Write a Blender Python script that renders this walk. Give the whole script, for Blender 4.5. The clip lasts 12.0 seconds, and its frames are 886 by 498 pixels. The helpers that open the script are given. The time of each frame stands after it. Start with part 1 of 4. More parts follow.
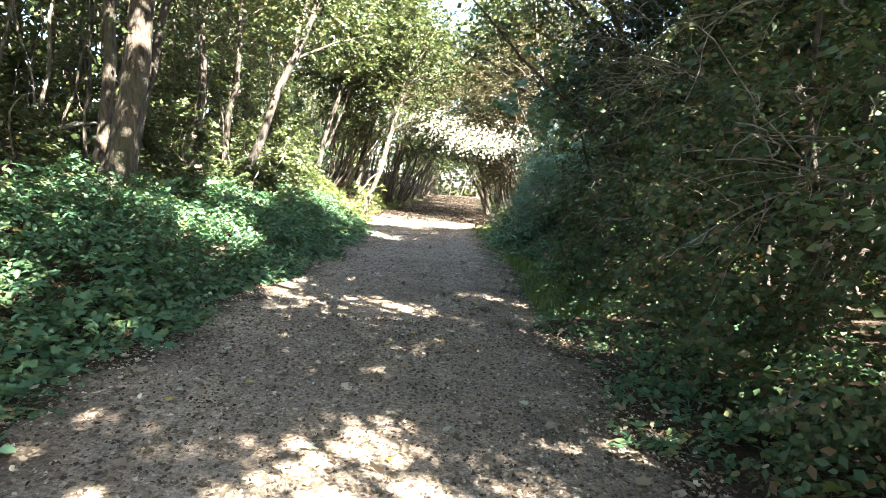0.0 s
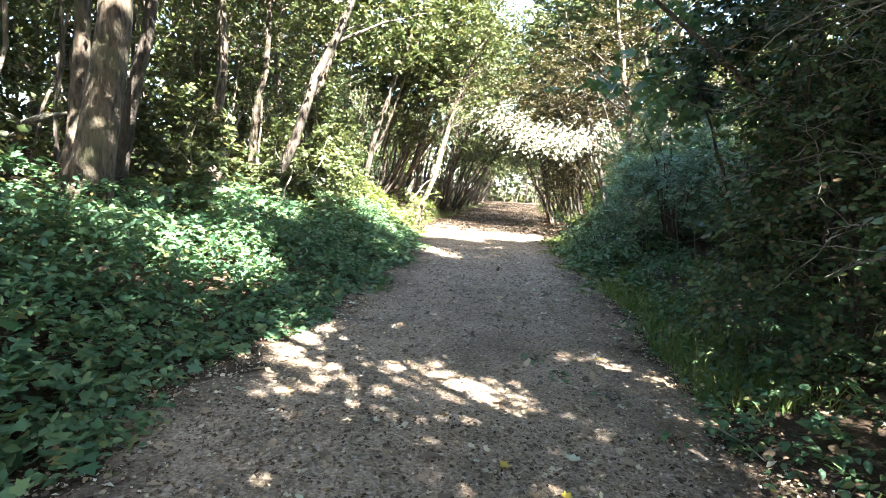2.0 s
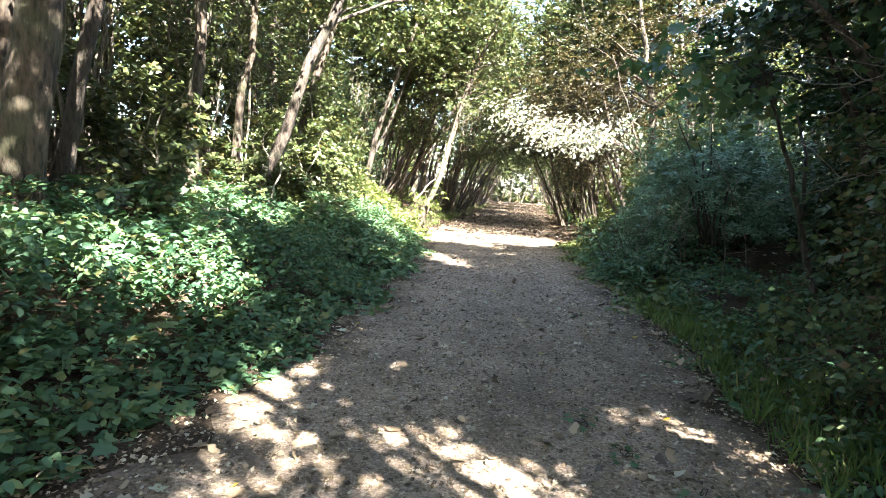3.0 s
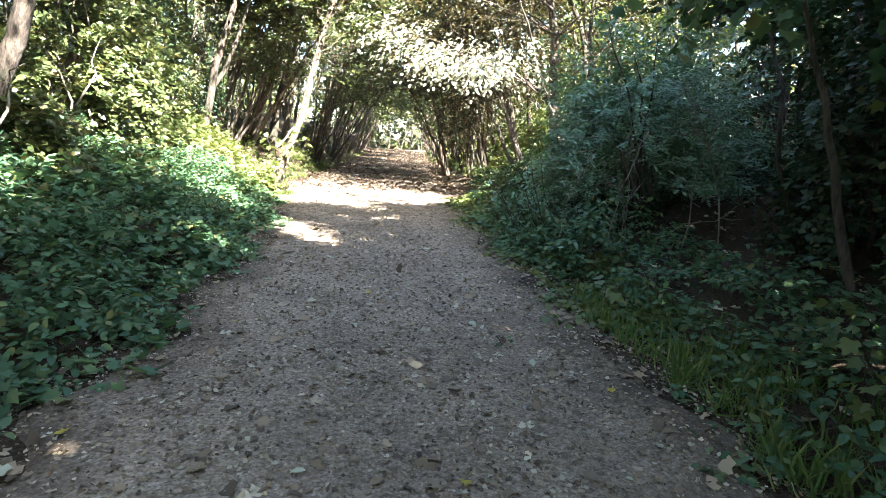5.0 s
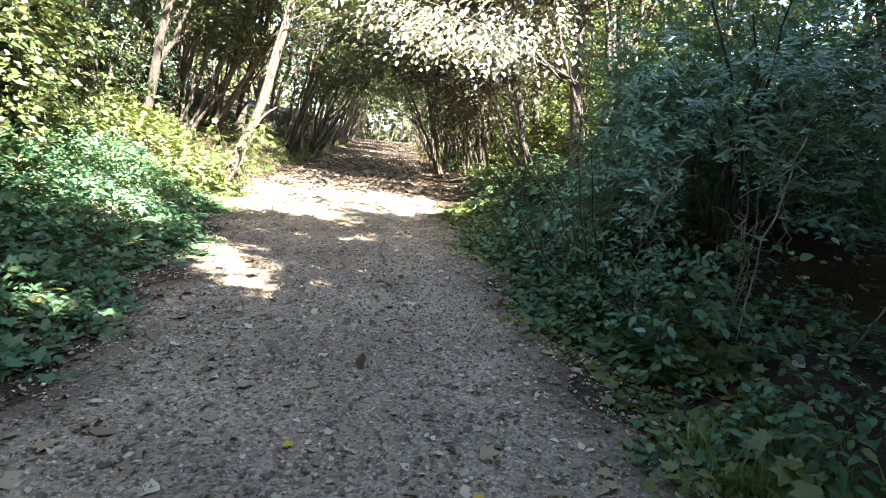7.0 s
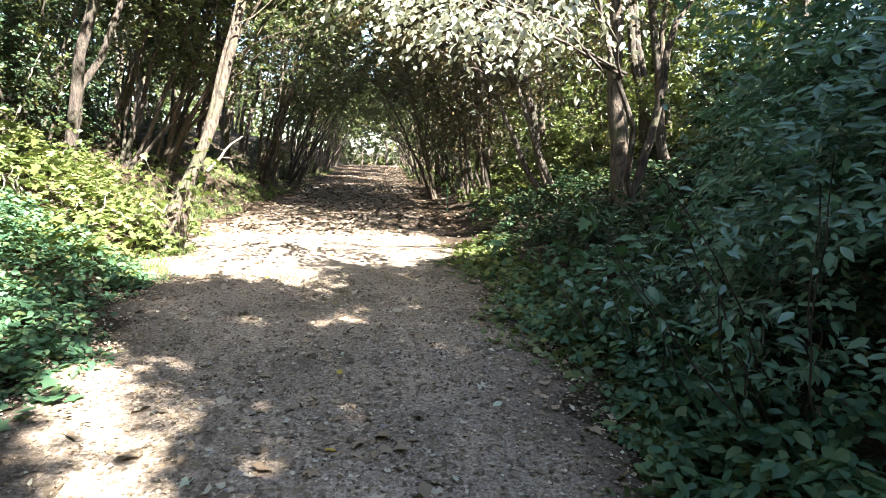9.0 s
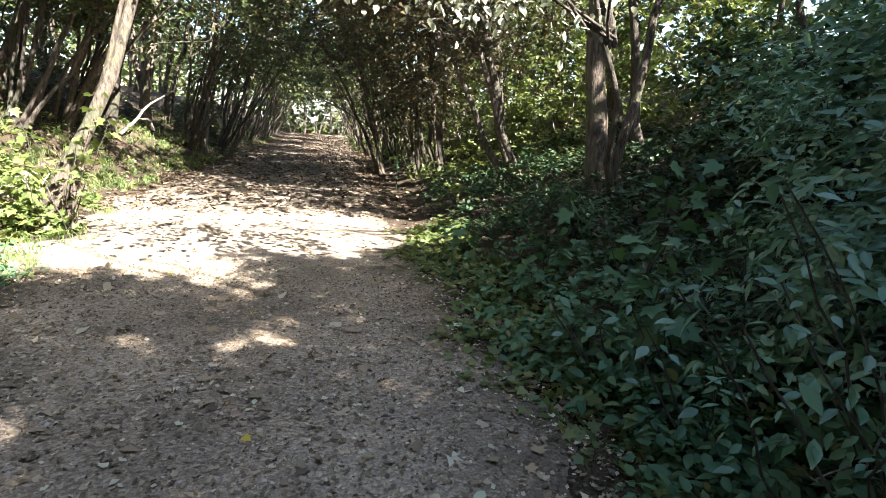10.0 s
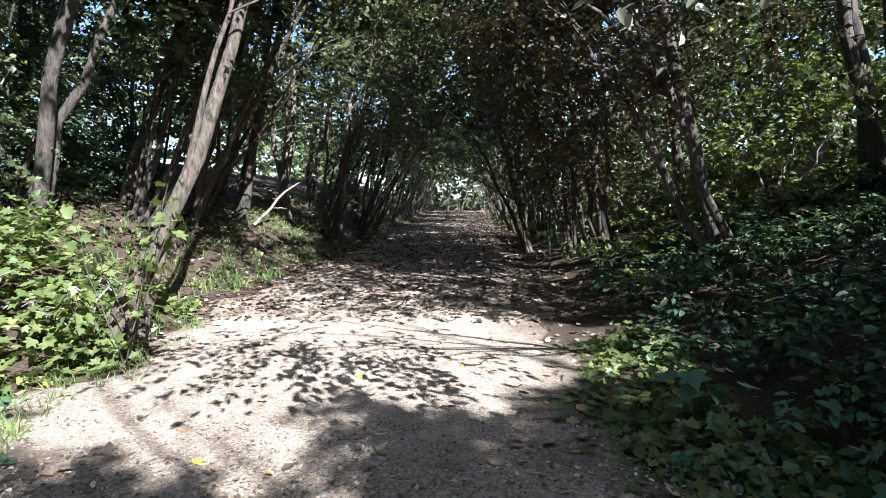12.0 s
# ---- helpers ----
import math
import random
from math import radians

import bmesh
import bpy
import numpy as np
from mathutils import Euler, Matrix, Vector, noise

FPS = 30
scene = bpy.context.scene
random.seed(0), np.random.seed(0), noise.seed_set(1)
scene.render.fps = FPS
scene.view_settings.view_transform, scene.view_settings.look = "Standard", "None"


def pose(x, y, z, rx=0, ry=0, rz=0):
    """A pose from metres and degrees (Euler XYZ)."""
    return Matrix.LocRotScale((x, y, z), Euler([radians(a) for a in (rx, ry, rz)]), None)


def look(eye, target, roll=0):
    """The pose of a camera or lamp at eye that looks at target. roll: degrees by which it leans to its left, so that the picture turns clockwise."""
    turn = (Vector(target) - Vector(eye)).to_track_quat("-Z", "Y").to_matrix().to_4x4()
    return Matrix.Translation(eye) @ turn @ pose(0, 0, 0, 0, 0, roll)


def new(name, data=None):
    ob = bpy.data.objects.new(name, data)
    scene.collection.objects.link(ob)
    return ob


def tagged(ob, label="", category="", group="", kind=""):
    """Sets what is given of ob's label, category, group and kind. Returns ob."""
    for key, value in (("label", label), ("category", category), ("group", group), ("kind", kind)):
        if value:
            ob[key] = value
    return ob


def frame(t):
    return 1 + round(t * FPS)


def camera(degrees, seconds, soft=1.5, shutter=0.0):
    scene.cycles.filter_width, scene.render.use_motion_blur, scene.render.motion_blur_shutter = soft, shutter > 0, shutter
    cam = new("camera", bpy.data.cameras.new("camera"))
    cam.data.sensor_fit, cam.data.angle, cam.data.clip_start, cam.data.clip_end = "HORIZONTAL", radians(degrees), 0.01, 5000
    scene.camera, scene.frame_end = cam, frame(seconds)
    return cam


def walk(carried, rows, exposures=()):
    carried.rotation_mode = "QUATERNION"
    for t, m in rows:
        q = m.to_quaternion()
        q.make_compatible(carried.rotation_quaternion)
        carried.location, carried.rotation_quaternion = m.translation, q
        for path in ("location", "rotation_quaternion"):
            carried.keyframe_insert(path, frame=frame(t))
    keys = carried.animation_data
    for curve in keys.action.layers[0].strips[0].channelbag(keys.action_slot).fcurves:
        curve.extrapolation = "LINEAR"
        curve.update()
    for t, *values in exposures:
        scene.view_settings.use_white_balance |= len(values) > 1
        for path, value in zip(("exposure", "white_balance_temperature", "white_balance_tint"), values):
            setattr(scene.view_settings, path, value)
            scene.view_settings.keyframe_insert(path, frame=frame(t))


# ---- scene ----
cam = camera(77.2, 12.0, soft=0.7)
METRES, EYE, TILT, LEAN, TURN = 16.0, 1.5, -6.5, -2.5, 0.0
ROWS = [
    (0.0, 0.0, 0.0, 0.0, 0.0, 0.0, -0.0),
    (0.5, -0.0034, 0.0315, 0.0047, 1.49, 1.08, 0.63),
    (1.0, -0.009, 0.0822, 0.0092, 0.25, 0.41, 1.79),
    (1.5, -0.0109, 0.1124, 0.0136, 3.8, 0.62, 0.64),
    (2.0, -0.0219, 0.1566, 0.0183, 5.37, 0.63, -0.21),
    (2.5, -0.0293, 0.1947, 0.026, 6.62, 3.2, 0.36),
    (3.0, -0.0347, 0.235, 0.0286, 5.71, 0.6, -0.55),
    (3.2, -0.0345, 0.253, 0.0306, 1.9, -0.7, -0.5),
    (4.8, -0.0315, 0.4, 0.0466, -6.2, -3.05, 0.9),
    (5.0, -0.0312, 0.4175, 0.0485, -6.52, -4.87, 0.93),
    (5.5, -0.0271, 0.457, 0.0538, -13.9, -3.39, 0.89),
    (6.0, -0.0206, 0.4976, 0.0578, -9.11, -5.54, -0.5),
    (6.5, -0.0189, 0.5437, 0.0646, -9.84, -3.88, 0.58),
    (7.0, -0.0157, 0.5851, 0.0696, -7.61, -5.58, -0.9),
    (7.5, -0.0172, 0.63, 0.0742, -10.05, -5.75, 2.14),
    (7.7, -0.0165, 0.6465, 0.0758, -9.2, -2.2, 1.8),
    (9.3, -0.0112, 0.775, 0.0915, -9.3, -4.9, 3.3),
    (9.5, -0.0101, 0.7912, 0.0934, -14.87, -7.45, 2.3),
    (10.0, -0.0045, 0.8249, 0.0956, -14.48, -6.59, 1.23),
    (10.5, 0.0017, 0.8626, 0.0987, -11.28, -4.62, -0.3),
    (11.0, 0.0072, 0.9027, 0.1036, -8.51, -3.4, -0.46),
    (11.5, 0.0084, 0.9443, 0.1072, -2.86, -1.92, 2.56),
    (12.0, 0.0111, 0.984, 0.1122, 0.21, 1.39, 3.69),
]
walk(cam, [(t, pose(0, 0, EYE, TILT, LEAN, TURN) @ pose(METRES * x, METRES * y, METRES * z, 90 + pitch, roll, yaw)) for t, x, y, z, yaw, pitch, roll in ROWS],
     exposures=[(0.0, 4.15, 6550, 9), (1.5, 4.35, 6500, 10), (3.0, 4.0, 6600, 10), (4.8, 4.15, 6500, 10), (6.5, 4.0, 6500, 10), (7.5, 3.8, 6500, 10), (9.5, 3.3, 6450, 10), (10.5, 3.1, 6400, 10), (11.5, 2.5, 5850, 12), (12.0, 2.2, 5500, 12)])

# ---- light ----
SUN_AZ, SUN_EL = 143.0, 42.0          # degrees: azimuth clockwise from +y, height above the horizon
S = Vector((math.sin(radians(SUN_AZ)) * math.cos(radians(SUN_EL)), math.cos(radians(SUN_AZ)) * math.cos(radians(SUN_EL)), math.sin(radians(SUN_EL))))
world = bpy.data.worlds.new("sky")
scene.world = world
world.use_nodes = True
wn = world.node_tree
sky = wn.nodes.new("ShaderNodeTexSky")
sky.sky_type, sky.sun_disc = "NISHITA", False
sky.sun_elevation, sky.sun_rotation = radians(SUN_EL), radians(SUN_AZ)
wn.links.new(sky.outputs[0], wn.nodes["Background"].inputs[0])
wn.nodes["Background"].inputs[1].default_value = 0.066
sun_data = bpy.data.lights.new("sun", "SUN")
sun_data.energy, sun_data.angle, sun_data.color = 5.0, radians(0.5), (1.0, 0.96, 0.9)
sun = new("sun", sun_data)
sun.matrix_basis = look((20, -12, 30), Vector((20, -12, 30)) - S)


# ---- materials ----
def material(name):
    m = bpy.data.materials.new(name)
    m.use_nodes = True
    return m, m.node_tree, m.node_tree.nodes["Principled BSDF"]


def ramp(nt, fac, stops):
    r = nt.nodes.new("ShaderNodeValToRGB")
    while len(r.color_ramp.elements) < len(stops):
        r.color_ramp.elements.new(0.5)
    for e, (p, c) in zip(r.color_ramp.elements, stops):
        e.position, e.color = p, (*c, 1)
    nt.links.new(fac, r.inputs[0])
    return r.outputs[0]


def noise_tex(nt, scale, detail=4.0, rough=0.55, vector=None):
    n = nt.nodes.new("ShaderNodeTexNoise")
    n.inputs["Scale"].default_value, n.inputs["Detail"].default_value, n.inputs["Roughness"].default_value = scale, detail, rough
    if vector is None:
        vector = nt.nodes.new("ShaderNodeNewGeometry").outputs["Position"]
    nt.links.new(vector, n.inputs["Vector"])
    return n.outputs["Fac"]


def mixed(nt, a, b, fac, mode="MIX"):
    m = nt.nodes.new("ShaderNodeMix")
    m.data_type, m.blend_type = "RGBA", mode
    for sock, value in ((m.inputs[0], fac), (m.inputs[6], a), (m.inputs[7], b)):
        if isinstance(value, (int, float)):
            sock.default_value = value
        elif isinstance(value, tuple):
            sock.default_value = (*value, 1)
        else:
            nt.links.new(value, sock)
    return m.outputs[2]


def bump(nt, bsdf, height, strength, distance):
    b = nt.nodes.new("ShaderNodeBump")
    b.inputs["Strength"].default_value, b.inputs["Distance"].default_value = strength, distance
    nt.links.new(height, b.inputs["Height"])
    nt.links.new(b.outputs[0], bsdf.inputs["Normal"])


def leaf_material(name, stops, rough=0.42, through_light=0.32, spec=0.5, warm=(1.0, 1.0, 0.55)):
    m, nt, bsdf = material(name)
    geo = nt.nodes.new("ShaderNodeNewGeometry")
    col = ramp(nt, geo.outputs["Random Per Island"], stops)
    col = mixed(nt, col, ramp(nt, noise_tex(nt, 2.2, 3), [(0.3, (0.72, 0.8, 0.75)), (0.7, (1.15, 1.12, 1.0))]), 0.8, "MULTIPLY")
    nt.links.new(col, bsdf.inputs["Base Color"])
    bsdf.inputs["Roughness"].default_value = rough
    bsdf.inputs["Specular IOR Level"].default_value = spec
    trans = nt.nodes.new("ShaderNodeBsdfTranslucent")
    nt.links.new(mixed(nt, col, warm, 1.0, "MULTIPLY"), trans.inputs["Color"])
    mix = nt.nodes.new("ShaderNodeMixShader")
    mix.inputs[0].default_value = through_light
    nt.links.new(bsdf.outputs[0], mix.inputs[1])
    nt.links.new(trans.outputs[0], mix.inputs[2])
    nt.links.new(mix.outputs[0], nt.nodes["Material Output"].inputs["Surface"])
    return m


def bark_material(name, dark, light, moss):
    m, nt, bsdf = material(name)
    tc = nt.nodes.new("ShaderNodeTexCoord")
    mp = nt.nodes.new("ShaderNodeMapping")
    mp.inputs["Scale"].default_value = (7, 7, 1.8)
    nt.links.new(tc.outputs["Object"], mp.inputs["Vector"])
    ridges = noise_tex(nt, 3.0, 6, 0.65, mp.outputs[0])
    col = ramp(nt, ridges, [(0.36, dark), (0.62, light)])
    col = mixed(nt, col, moss, ramp(nt, noise_tex(nt, 2.4, 4), [(0.48, (0, 0, 0)), (0.72, (0.7, 0.7, 0.7))]))
    nt.links.new(col, bsdf.inputs["Base Color"])
    bsdf.inputs["Roughness"].default_value = 0.9
    bump(nt, bsdf, ridges, 1.0, 0.05)
    return m


BARK = bark_material("bark_brown", (0.022, 0.017, 0.013), (0.14, 0.105, 0.075), (0.06, 0.07, 0.03))
BARK_PALE = bark_material("bark_pale", (0.045, 0.036, 0.027), (0.22, 0.18, 0.135), (0.09, 0.10, 0.045))
BARK_DARK = bark_material("bark_dark", (0.03, 0.024, 0.02), (0.11, 0.085, 0.065), (0.05, 0.055, 0.03))
TWIG = bark_material("twig_grey", (0.12, 0.10, 0.08), (0.33, 0.29, 0.24), (0.14, 0.14, 0.08))
LEAF_HAZEL = leaf_material("hazel_leaf", [(0.0, (0.045, 0.067, 0.025)), (0.55, (0.076, 0.1, 0.038)), (0.9, (0.118, 0.128, 0.05)), (1.0, (0.19, 0.15, 0.06))], warm=(1.0, 0.97, 0.68))
LEAF_DUSKY = leaf_material("dusky_leaf", [(0.0, (0.035, 0.038, 0.02)), (0.5, (0.065, 0.058, 0.03)), (0.85, (0.095, 0.075, 0.04)), (1.0, (0.15, 0.10, 0.05))])
LEAF_BLUE = leaf_material("elder_leaf", [(0.0, (0.09, 0.185, 0.12)), (0.6, (0.14, 0.26, 0.175)), (1.0, (0.2, 0.32, 0.21))], 0.35, 0.28, 0.8)
LEAF_DARK = leaf_material("holly_leaf", [(0.0, (0.026, 0.058, 0.032)), (0.7, (0.048, 0.088, 0.044)), (1.0, (0.10, 0.095, 0.05))], 0.5, 0.2, 0.3)
LEAF_THICKET = leaf_material("thicket_leaf", [(0.0, (0.045, 0.085, 0.04)), (0.6, (0.085, 0.125, 0.055)), (0.86, (0.13, 0.13, 0.06)), (0.93, (0.16, 0.10, 0.06)), (1.0, (0.22, 0.13, 0.085))], 0.5, 0.3, 0.35)
GRASS = leaf_material("grass_blade", [(0.0, (0.09, 0.17, 0.05)), (0.7, (0.15, 0.23, 0.07)), (1.0, (0.28, 0.26, 0.11))], 0.5, 0.35, 0.4)
LEAF_IVY = leaf_material("nettle_leaf", [(0.0, (0.06, 0.14, 0.08)), (0.6, (0.1, 0.19, 0.105)), (0.92, (0.15, 0.22, 0.1)), (1.0, (0.22, 0.2, 0.08))], 0.55, 0.3, 0.4)
# lime green, with some of the sunlight on these leaves put into the colour
LEAF_LIME = leaf_material("lit_lime_leaf", [(0.0, (0.11, 0.15, 0.05)), (0.7, (0.16, 0.2, 0.07)), (1.0, (0.26, 0.25, 0.1))], 0.45, 0.4)
# near-white base colour carries the glare of sun on the low spray
LEAF_SUNLIT = leaf_material("sunlit_white_leaf", [(0.0, (0.36, 0.37, 0.29)), (1.0, (0.5, 0.5, 0.42))], 0.35, 0.35, 0.6, (1.0, 0.98, 0.85))
LITTER = leaf_material("dry_leaf", [(0.0, (0.09, 0.066, 0.05)), (0.25, (0.16, 0.12, 0.09)), (0.55, (0.27, 0.195, 0.135)), (0.82, (0.41, 0.32, 0.235)), (1.0, (0.62, 0.55, 0.45))], 0.75, 0.05, 0.3)
LITTER_DARK = leaf_material("dark_brown_leaf", [(0.0, (0.04, 0.026, 0.018)), (0.6, (0.10, 0.068, 0.046)), (0.92, (0.19, 0.135, 0.095)), (1.0, (0.36, 0.29, 0.22))], 0.8, 0.03, 0.25)
LITTER_BROWN = leaf_material("brown_leaf", [(0.0, (0.24, 0.165, 0.11)), (1.0, (0.4, 0.3, 0.21))], 0.7, 0.05, 0.3)
LITTER_YELLOW = leaf_material("yellow_leaf", [(0.0, (0.45, 0.31, 0.04)), (1.0, (0.6, 0.45, 0.07))], 0.6, 0.15)
LITTER_PALE = leaf_material("pale_leaf", [(0.0, (0.42, 0.45, 0.33)), (1.0, (0.55, 0.56, 0.45))], 0.6, 0.1)


def ground_material(name, stops, speck, relief, edge_dirt=None):
    m, nt, bsdf = material(name)
    fine = noise_tex(nt, 38, 5, 0.7)
    col = ramp(nt, fine, stops)
    col = mixed(nt, col, ramp(nt, noise_tex(nt, 1.1, 4), [(0.3, (0.7, 0.68, 0.66)), (0.7, (1.18, 1.15, 1.12))]), 1.0, "MULTIPLY")
    vor = nt.nodes.new("ShaderNodeTexVoronoi")
    vor.inputs["Scale"].default_value = 75
    nt.links.new(nt.nodes.new("ShaderNodeNewGeometry").outputs["Position"], vor.inputs["Vector"])
    sep = nt.nodes.new("ShaderNodeSeparateColor")
    nt.links.new(vor.outputs["Color"], sep.inputs[0])
    col = mixed(nt, col, mixed(nt, col, ramp(nt, sep.outputs[0], [(0.0, (0.25, 0.22, 0.2)), (0.6, (0.9, 0.85, 0.8)), (1.0, (1.5, 1.45, 1.4))]), 1.0, "MULTIPLY"), speck)
    if edge_dirt:
        at = nt.nodes.new("ShaderNodeAttribute")
        at.attribute_name = "from_edge"
        add = nt.nodes.new("ShaderNodeMath")
        add.operation = "ADD"
        nt.links.new(at.outputs["Fac"], add.inputs[0])
        nt.links.new(noise_tex(nt, 2.3, 6, 0.65), add.inputs[1])
        col = mixed(nt, mixed(nt, col, edge_dirt, 0.75), col, ramp(nt, add.outputs[0], [(0.6, (0, 0, 0)), (1.25, (1, 1, 1))]))
    nt.links.new(col, bsdf.inputs["Base Color"])
    bsdf.inputs["Roughness"].default_value = 0.95
    bsdf.inputs["Specular IOR Level"].default_value = 0.2
    bump(nt, bsdf, fine, 0.8, relief)
    return m


SOIL = ground_material("woodland_soil", [(0.25, (0.03, 0.022, 0.015)), (0.5, (0.07, 0.052, 0.036)), (0.75, (0.14, 0.105, 0.075))], 0.4, 0.03)
GRAVEL = ground_material("trodden_gravel", [(0.25, (0.18, 0.145, 0.112)), (0.5, (0.38, 0.315, 0.25)), (0.75, (0.58, 0.505, 0.42))], 0.5, 0.03, (0.085, 0.062, 0.044))
m, nt, bsdf = material("pebble")
nt.links.new(ramp(nt, nt.nodes.new("ShaderNodeNewGeometry").outputs["Random Per Island"], [(0.0, (0.10, 0.085, 0.075)), (0.6, (0.25, 0.22, 0.2)), (1.0, (0.42, 0.39, 0.36))]), bsdf.inputs["Base Color"])
bsdf.inputs["Roughness"].default_value = 0.85
PEBBLE = m

# ---- the lie of the land ----
rng = np.random.default_rng(7)


def left_edge(y):
    return np.interp(y, [-30, 0, 3, 6, 9, 12, 16, 18.5, 19.8, 20.8, 22, 24, 26, 34, 60, 85, 130], [-2.3, -2.4, -2.4, -2.45, -2.15, -2.05, -2.2, -2.5, -3.2, -2.8, -3.0, -3.2, -2.8, -2.4, -1.4, -0.9, 2.0])


def right_edge(y):
    return np.interp(y, [-30, 0, 4, 7, 10, 13, 16, 20, 22, 28, 33, 60, 85, 130], [1.5, 1.45, 1.4, 1.25, 1.45, 1.35, 1.35, 1.4, 1.5, 1.9, 2.3, 4.2, 6.0, 10.0])


def smooth(a):
    a = np.clip(a, 0, 1)
    return a * a * (3 - 2 * a)


def wavy(x, y):
    return (np.sin(x * 1.7 + y * 0.6) * np.cos(y * 1.3 - x * 0.4) + 0.5 * np.sin(x * 4.1 + 1) * np.sin(y * 3.7 + 2) + 0.3 * np.sin(x * 9.3 + y * 5.1) * np.cos(y * 8.7))


def land(x, y):
    """The ground's height."""
    x, y = np.asarray(x, float), np.asarray(y, float)
    le, re = left_edge(y), right_edge(y)
    dl, dr = np.maximum(le - x, 0), np.maximum(x - re, 0)
    far = 1 - smooth((np.hypot(x, y - 20) - 60) / 80)
    lh = np.interp(y, [0, 18, 24, 30], [0.95, 0.9, 1.1, 1.45])
    z = lh * smooth(dl / 3.1) + 0.33 * np.clip(dl - 2.3, 0, 4) + 0.08 * np.clip(dl - 6.3, 0, 10)
    rs = np.interp(y, [0, 12, 18], [0.25, 0.3, 0.5])
    z = z + rs * smooth((dr - 0.1) / 2.3) + np.interp(y, [0, 12, 18], [0.1, 0.15, 0.33]) * np.clip(dr - 2.0, 0, 9)
    across = np.clip((x - le) / (re - le), 0, 1)
    z = z + 0.10 * (1 - across) - 0.03
    rough = 0.012 + 0.05 * smooth((dl + dr) / 0.8)
    return z * far + wavy(x, y) * rough * far


# ---- mesh tools ----
def from_arrays(name, verts, faces, mat, smooth_faces=False):
    """One mesh from an array of places and an array of triangles or quads."""
    me = bpy.data.meshes.new(name)
    verts, faces = np.asarray(verts, np.float32), np.asarray(faces, np.int32)
    k = faces.shape[1]
    me.vertices.add(len(verts))
    me.vertices.foreach_set("co", verts.ravel())
    me.loops.add(faces.size)
    me.loops.foreach_set("vertex_index", faces.ravel())
    me.polygons.add(len(faces))
    me.polygons.foreach_set("loop_start", np.arange(0, faces.size, k, dtype=np.int32))
    if smooth_faces:
        me.polygons.foreach_set("use_smooth", np.ones(len(faces), bool))
    me.update(calc_edges=True)
    me.materials.append(mat)
    return me


def part(name, mesh, parent, label=""):
    ob = new(name, mesh)
    ob.parent = parent
    return tagged(ob, label)


def thing(name, x, y, z, label, category, group="", kind=""):
    ob = new(name)
    ob.location = (x, y, z)
    ob.empty_display_size = 0.2
    return tagged(ob, label, category, group, kind)


def join(pieces):
    vs, fs, n = [], [], 0
    for v, f in pieces:
        vs.append(v)
        fs.append(f + n)
        n += len(v)
    return np.concatenate(vs), np.concatenate(fs)


def tube(points, radii, sides=6):
    """A tapered tube along points, closed at its end; quads."""
    p = np.asarray(points, float)
    t = np.gradient(p, axis=0)
    t /= np.linalg.norm(t, axis=1)[:, None] + 1e-9
    ref = np.where(np.abs(t[:, 2:3]) > 0.9, np.array([[1.0, 0, 0]]), np.array([[0, 0, 1.0]]))
    u = np.cross(t, ref)
    u /= np.linalg.norm(u, axis=1)[:, None] + 1e-9
    if np.abs(t[:, 2]).min() < 0.9 < np.abs(t[:, 2]).max():
        u = np.cross(t, np.array([[0.31, 0.95, 0.05]]))
        u /= np.linalg.norm(u, axis=1)[:, None] + 1e-9
    w = np.cross(t, u)
    a = np.linspace(0, 2 * np.pi, sides, endpoint=False)
    ring = np.cos(a)[None, :, None] * u[:, None] + np.sin(a)[None, :, None] * w[:, None]
    v = (p[:, None] + ring * np.asarray(radii, float)[:, None, None]).reshape(-1, 3)
    i = np.arange(len(p) - 1)[:, None] * sides
    j = np.arange(sides)[None]
    f = np.stack([i + j, i + (j + 1) % sides, i + sides + (j + 1) % sides, i + sides + j], -1).reshape(-1, 4)
    return v, f


def bent(a, b, n, wobble, r, sag=0.0):
    """A wandering line from a to b."""
    s = np.linspace(0, 1, n)[:, None]
    a, b = np.asarray(a, float), np.asarray(b, float)
    line = a + (b - a) * s
    jig = np.cumsum(r.normal(0, wobble, (n, 3)), axis=0)
    jig -= s * jig[-1]
    line = line + jig * np.array([1, 1, 0.5])
    line[:, 2] += sag * (s[:, 0] - s[:, 0] ** 2) * 4
    return line


# leaf outlines in a leaf's own plane: x across, y from stalk to tip, z up; and their triangles
OVAL = (np.array([[0, 0, 0], [0.34, 0.42, 0.08], [0, 1, -0.05], [-0.34, 0.42, 0.08]]), np.array([[0, 1, 2], [0, 2, 3]]))
NEAR = (np.array([[0, 0, 0], [0.27, 0.24, 0.07], [0.25, 0.62, 0.05], [0, 1, -0.07], [-0.25, 0.62, 0.05], [-0.27, 0.24, 0.07]]), np.array([[0, 1, 2], [0, 2, 3], [0, 3, 4], [0, 4, 5]]))
lobes = [(0, 0), (0.32, -0.06), (0.52, 0.18), (0.34, 0.3), (0.56, 0.62), (0.22, 0.58), (0, 1.0), (-0.22, 0.58), (-0.56, 0.62), (-0.34, 0.3), (-0.52, 0.18), (-0.32, -0.06)]
LOBED = (np.array([(0, 0.32, -0.03)] + [(x, y, 0.10 * abs(x)) for x, y in lobes]), np.array([(0, i, i % 12 + 1) for i in range(1, 13)]))


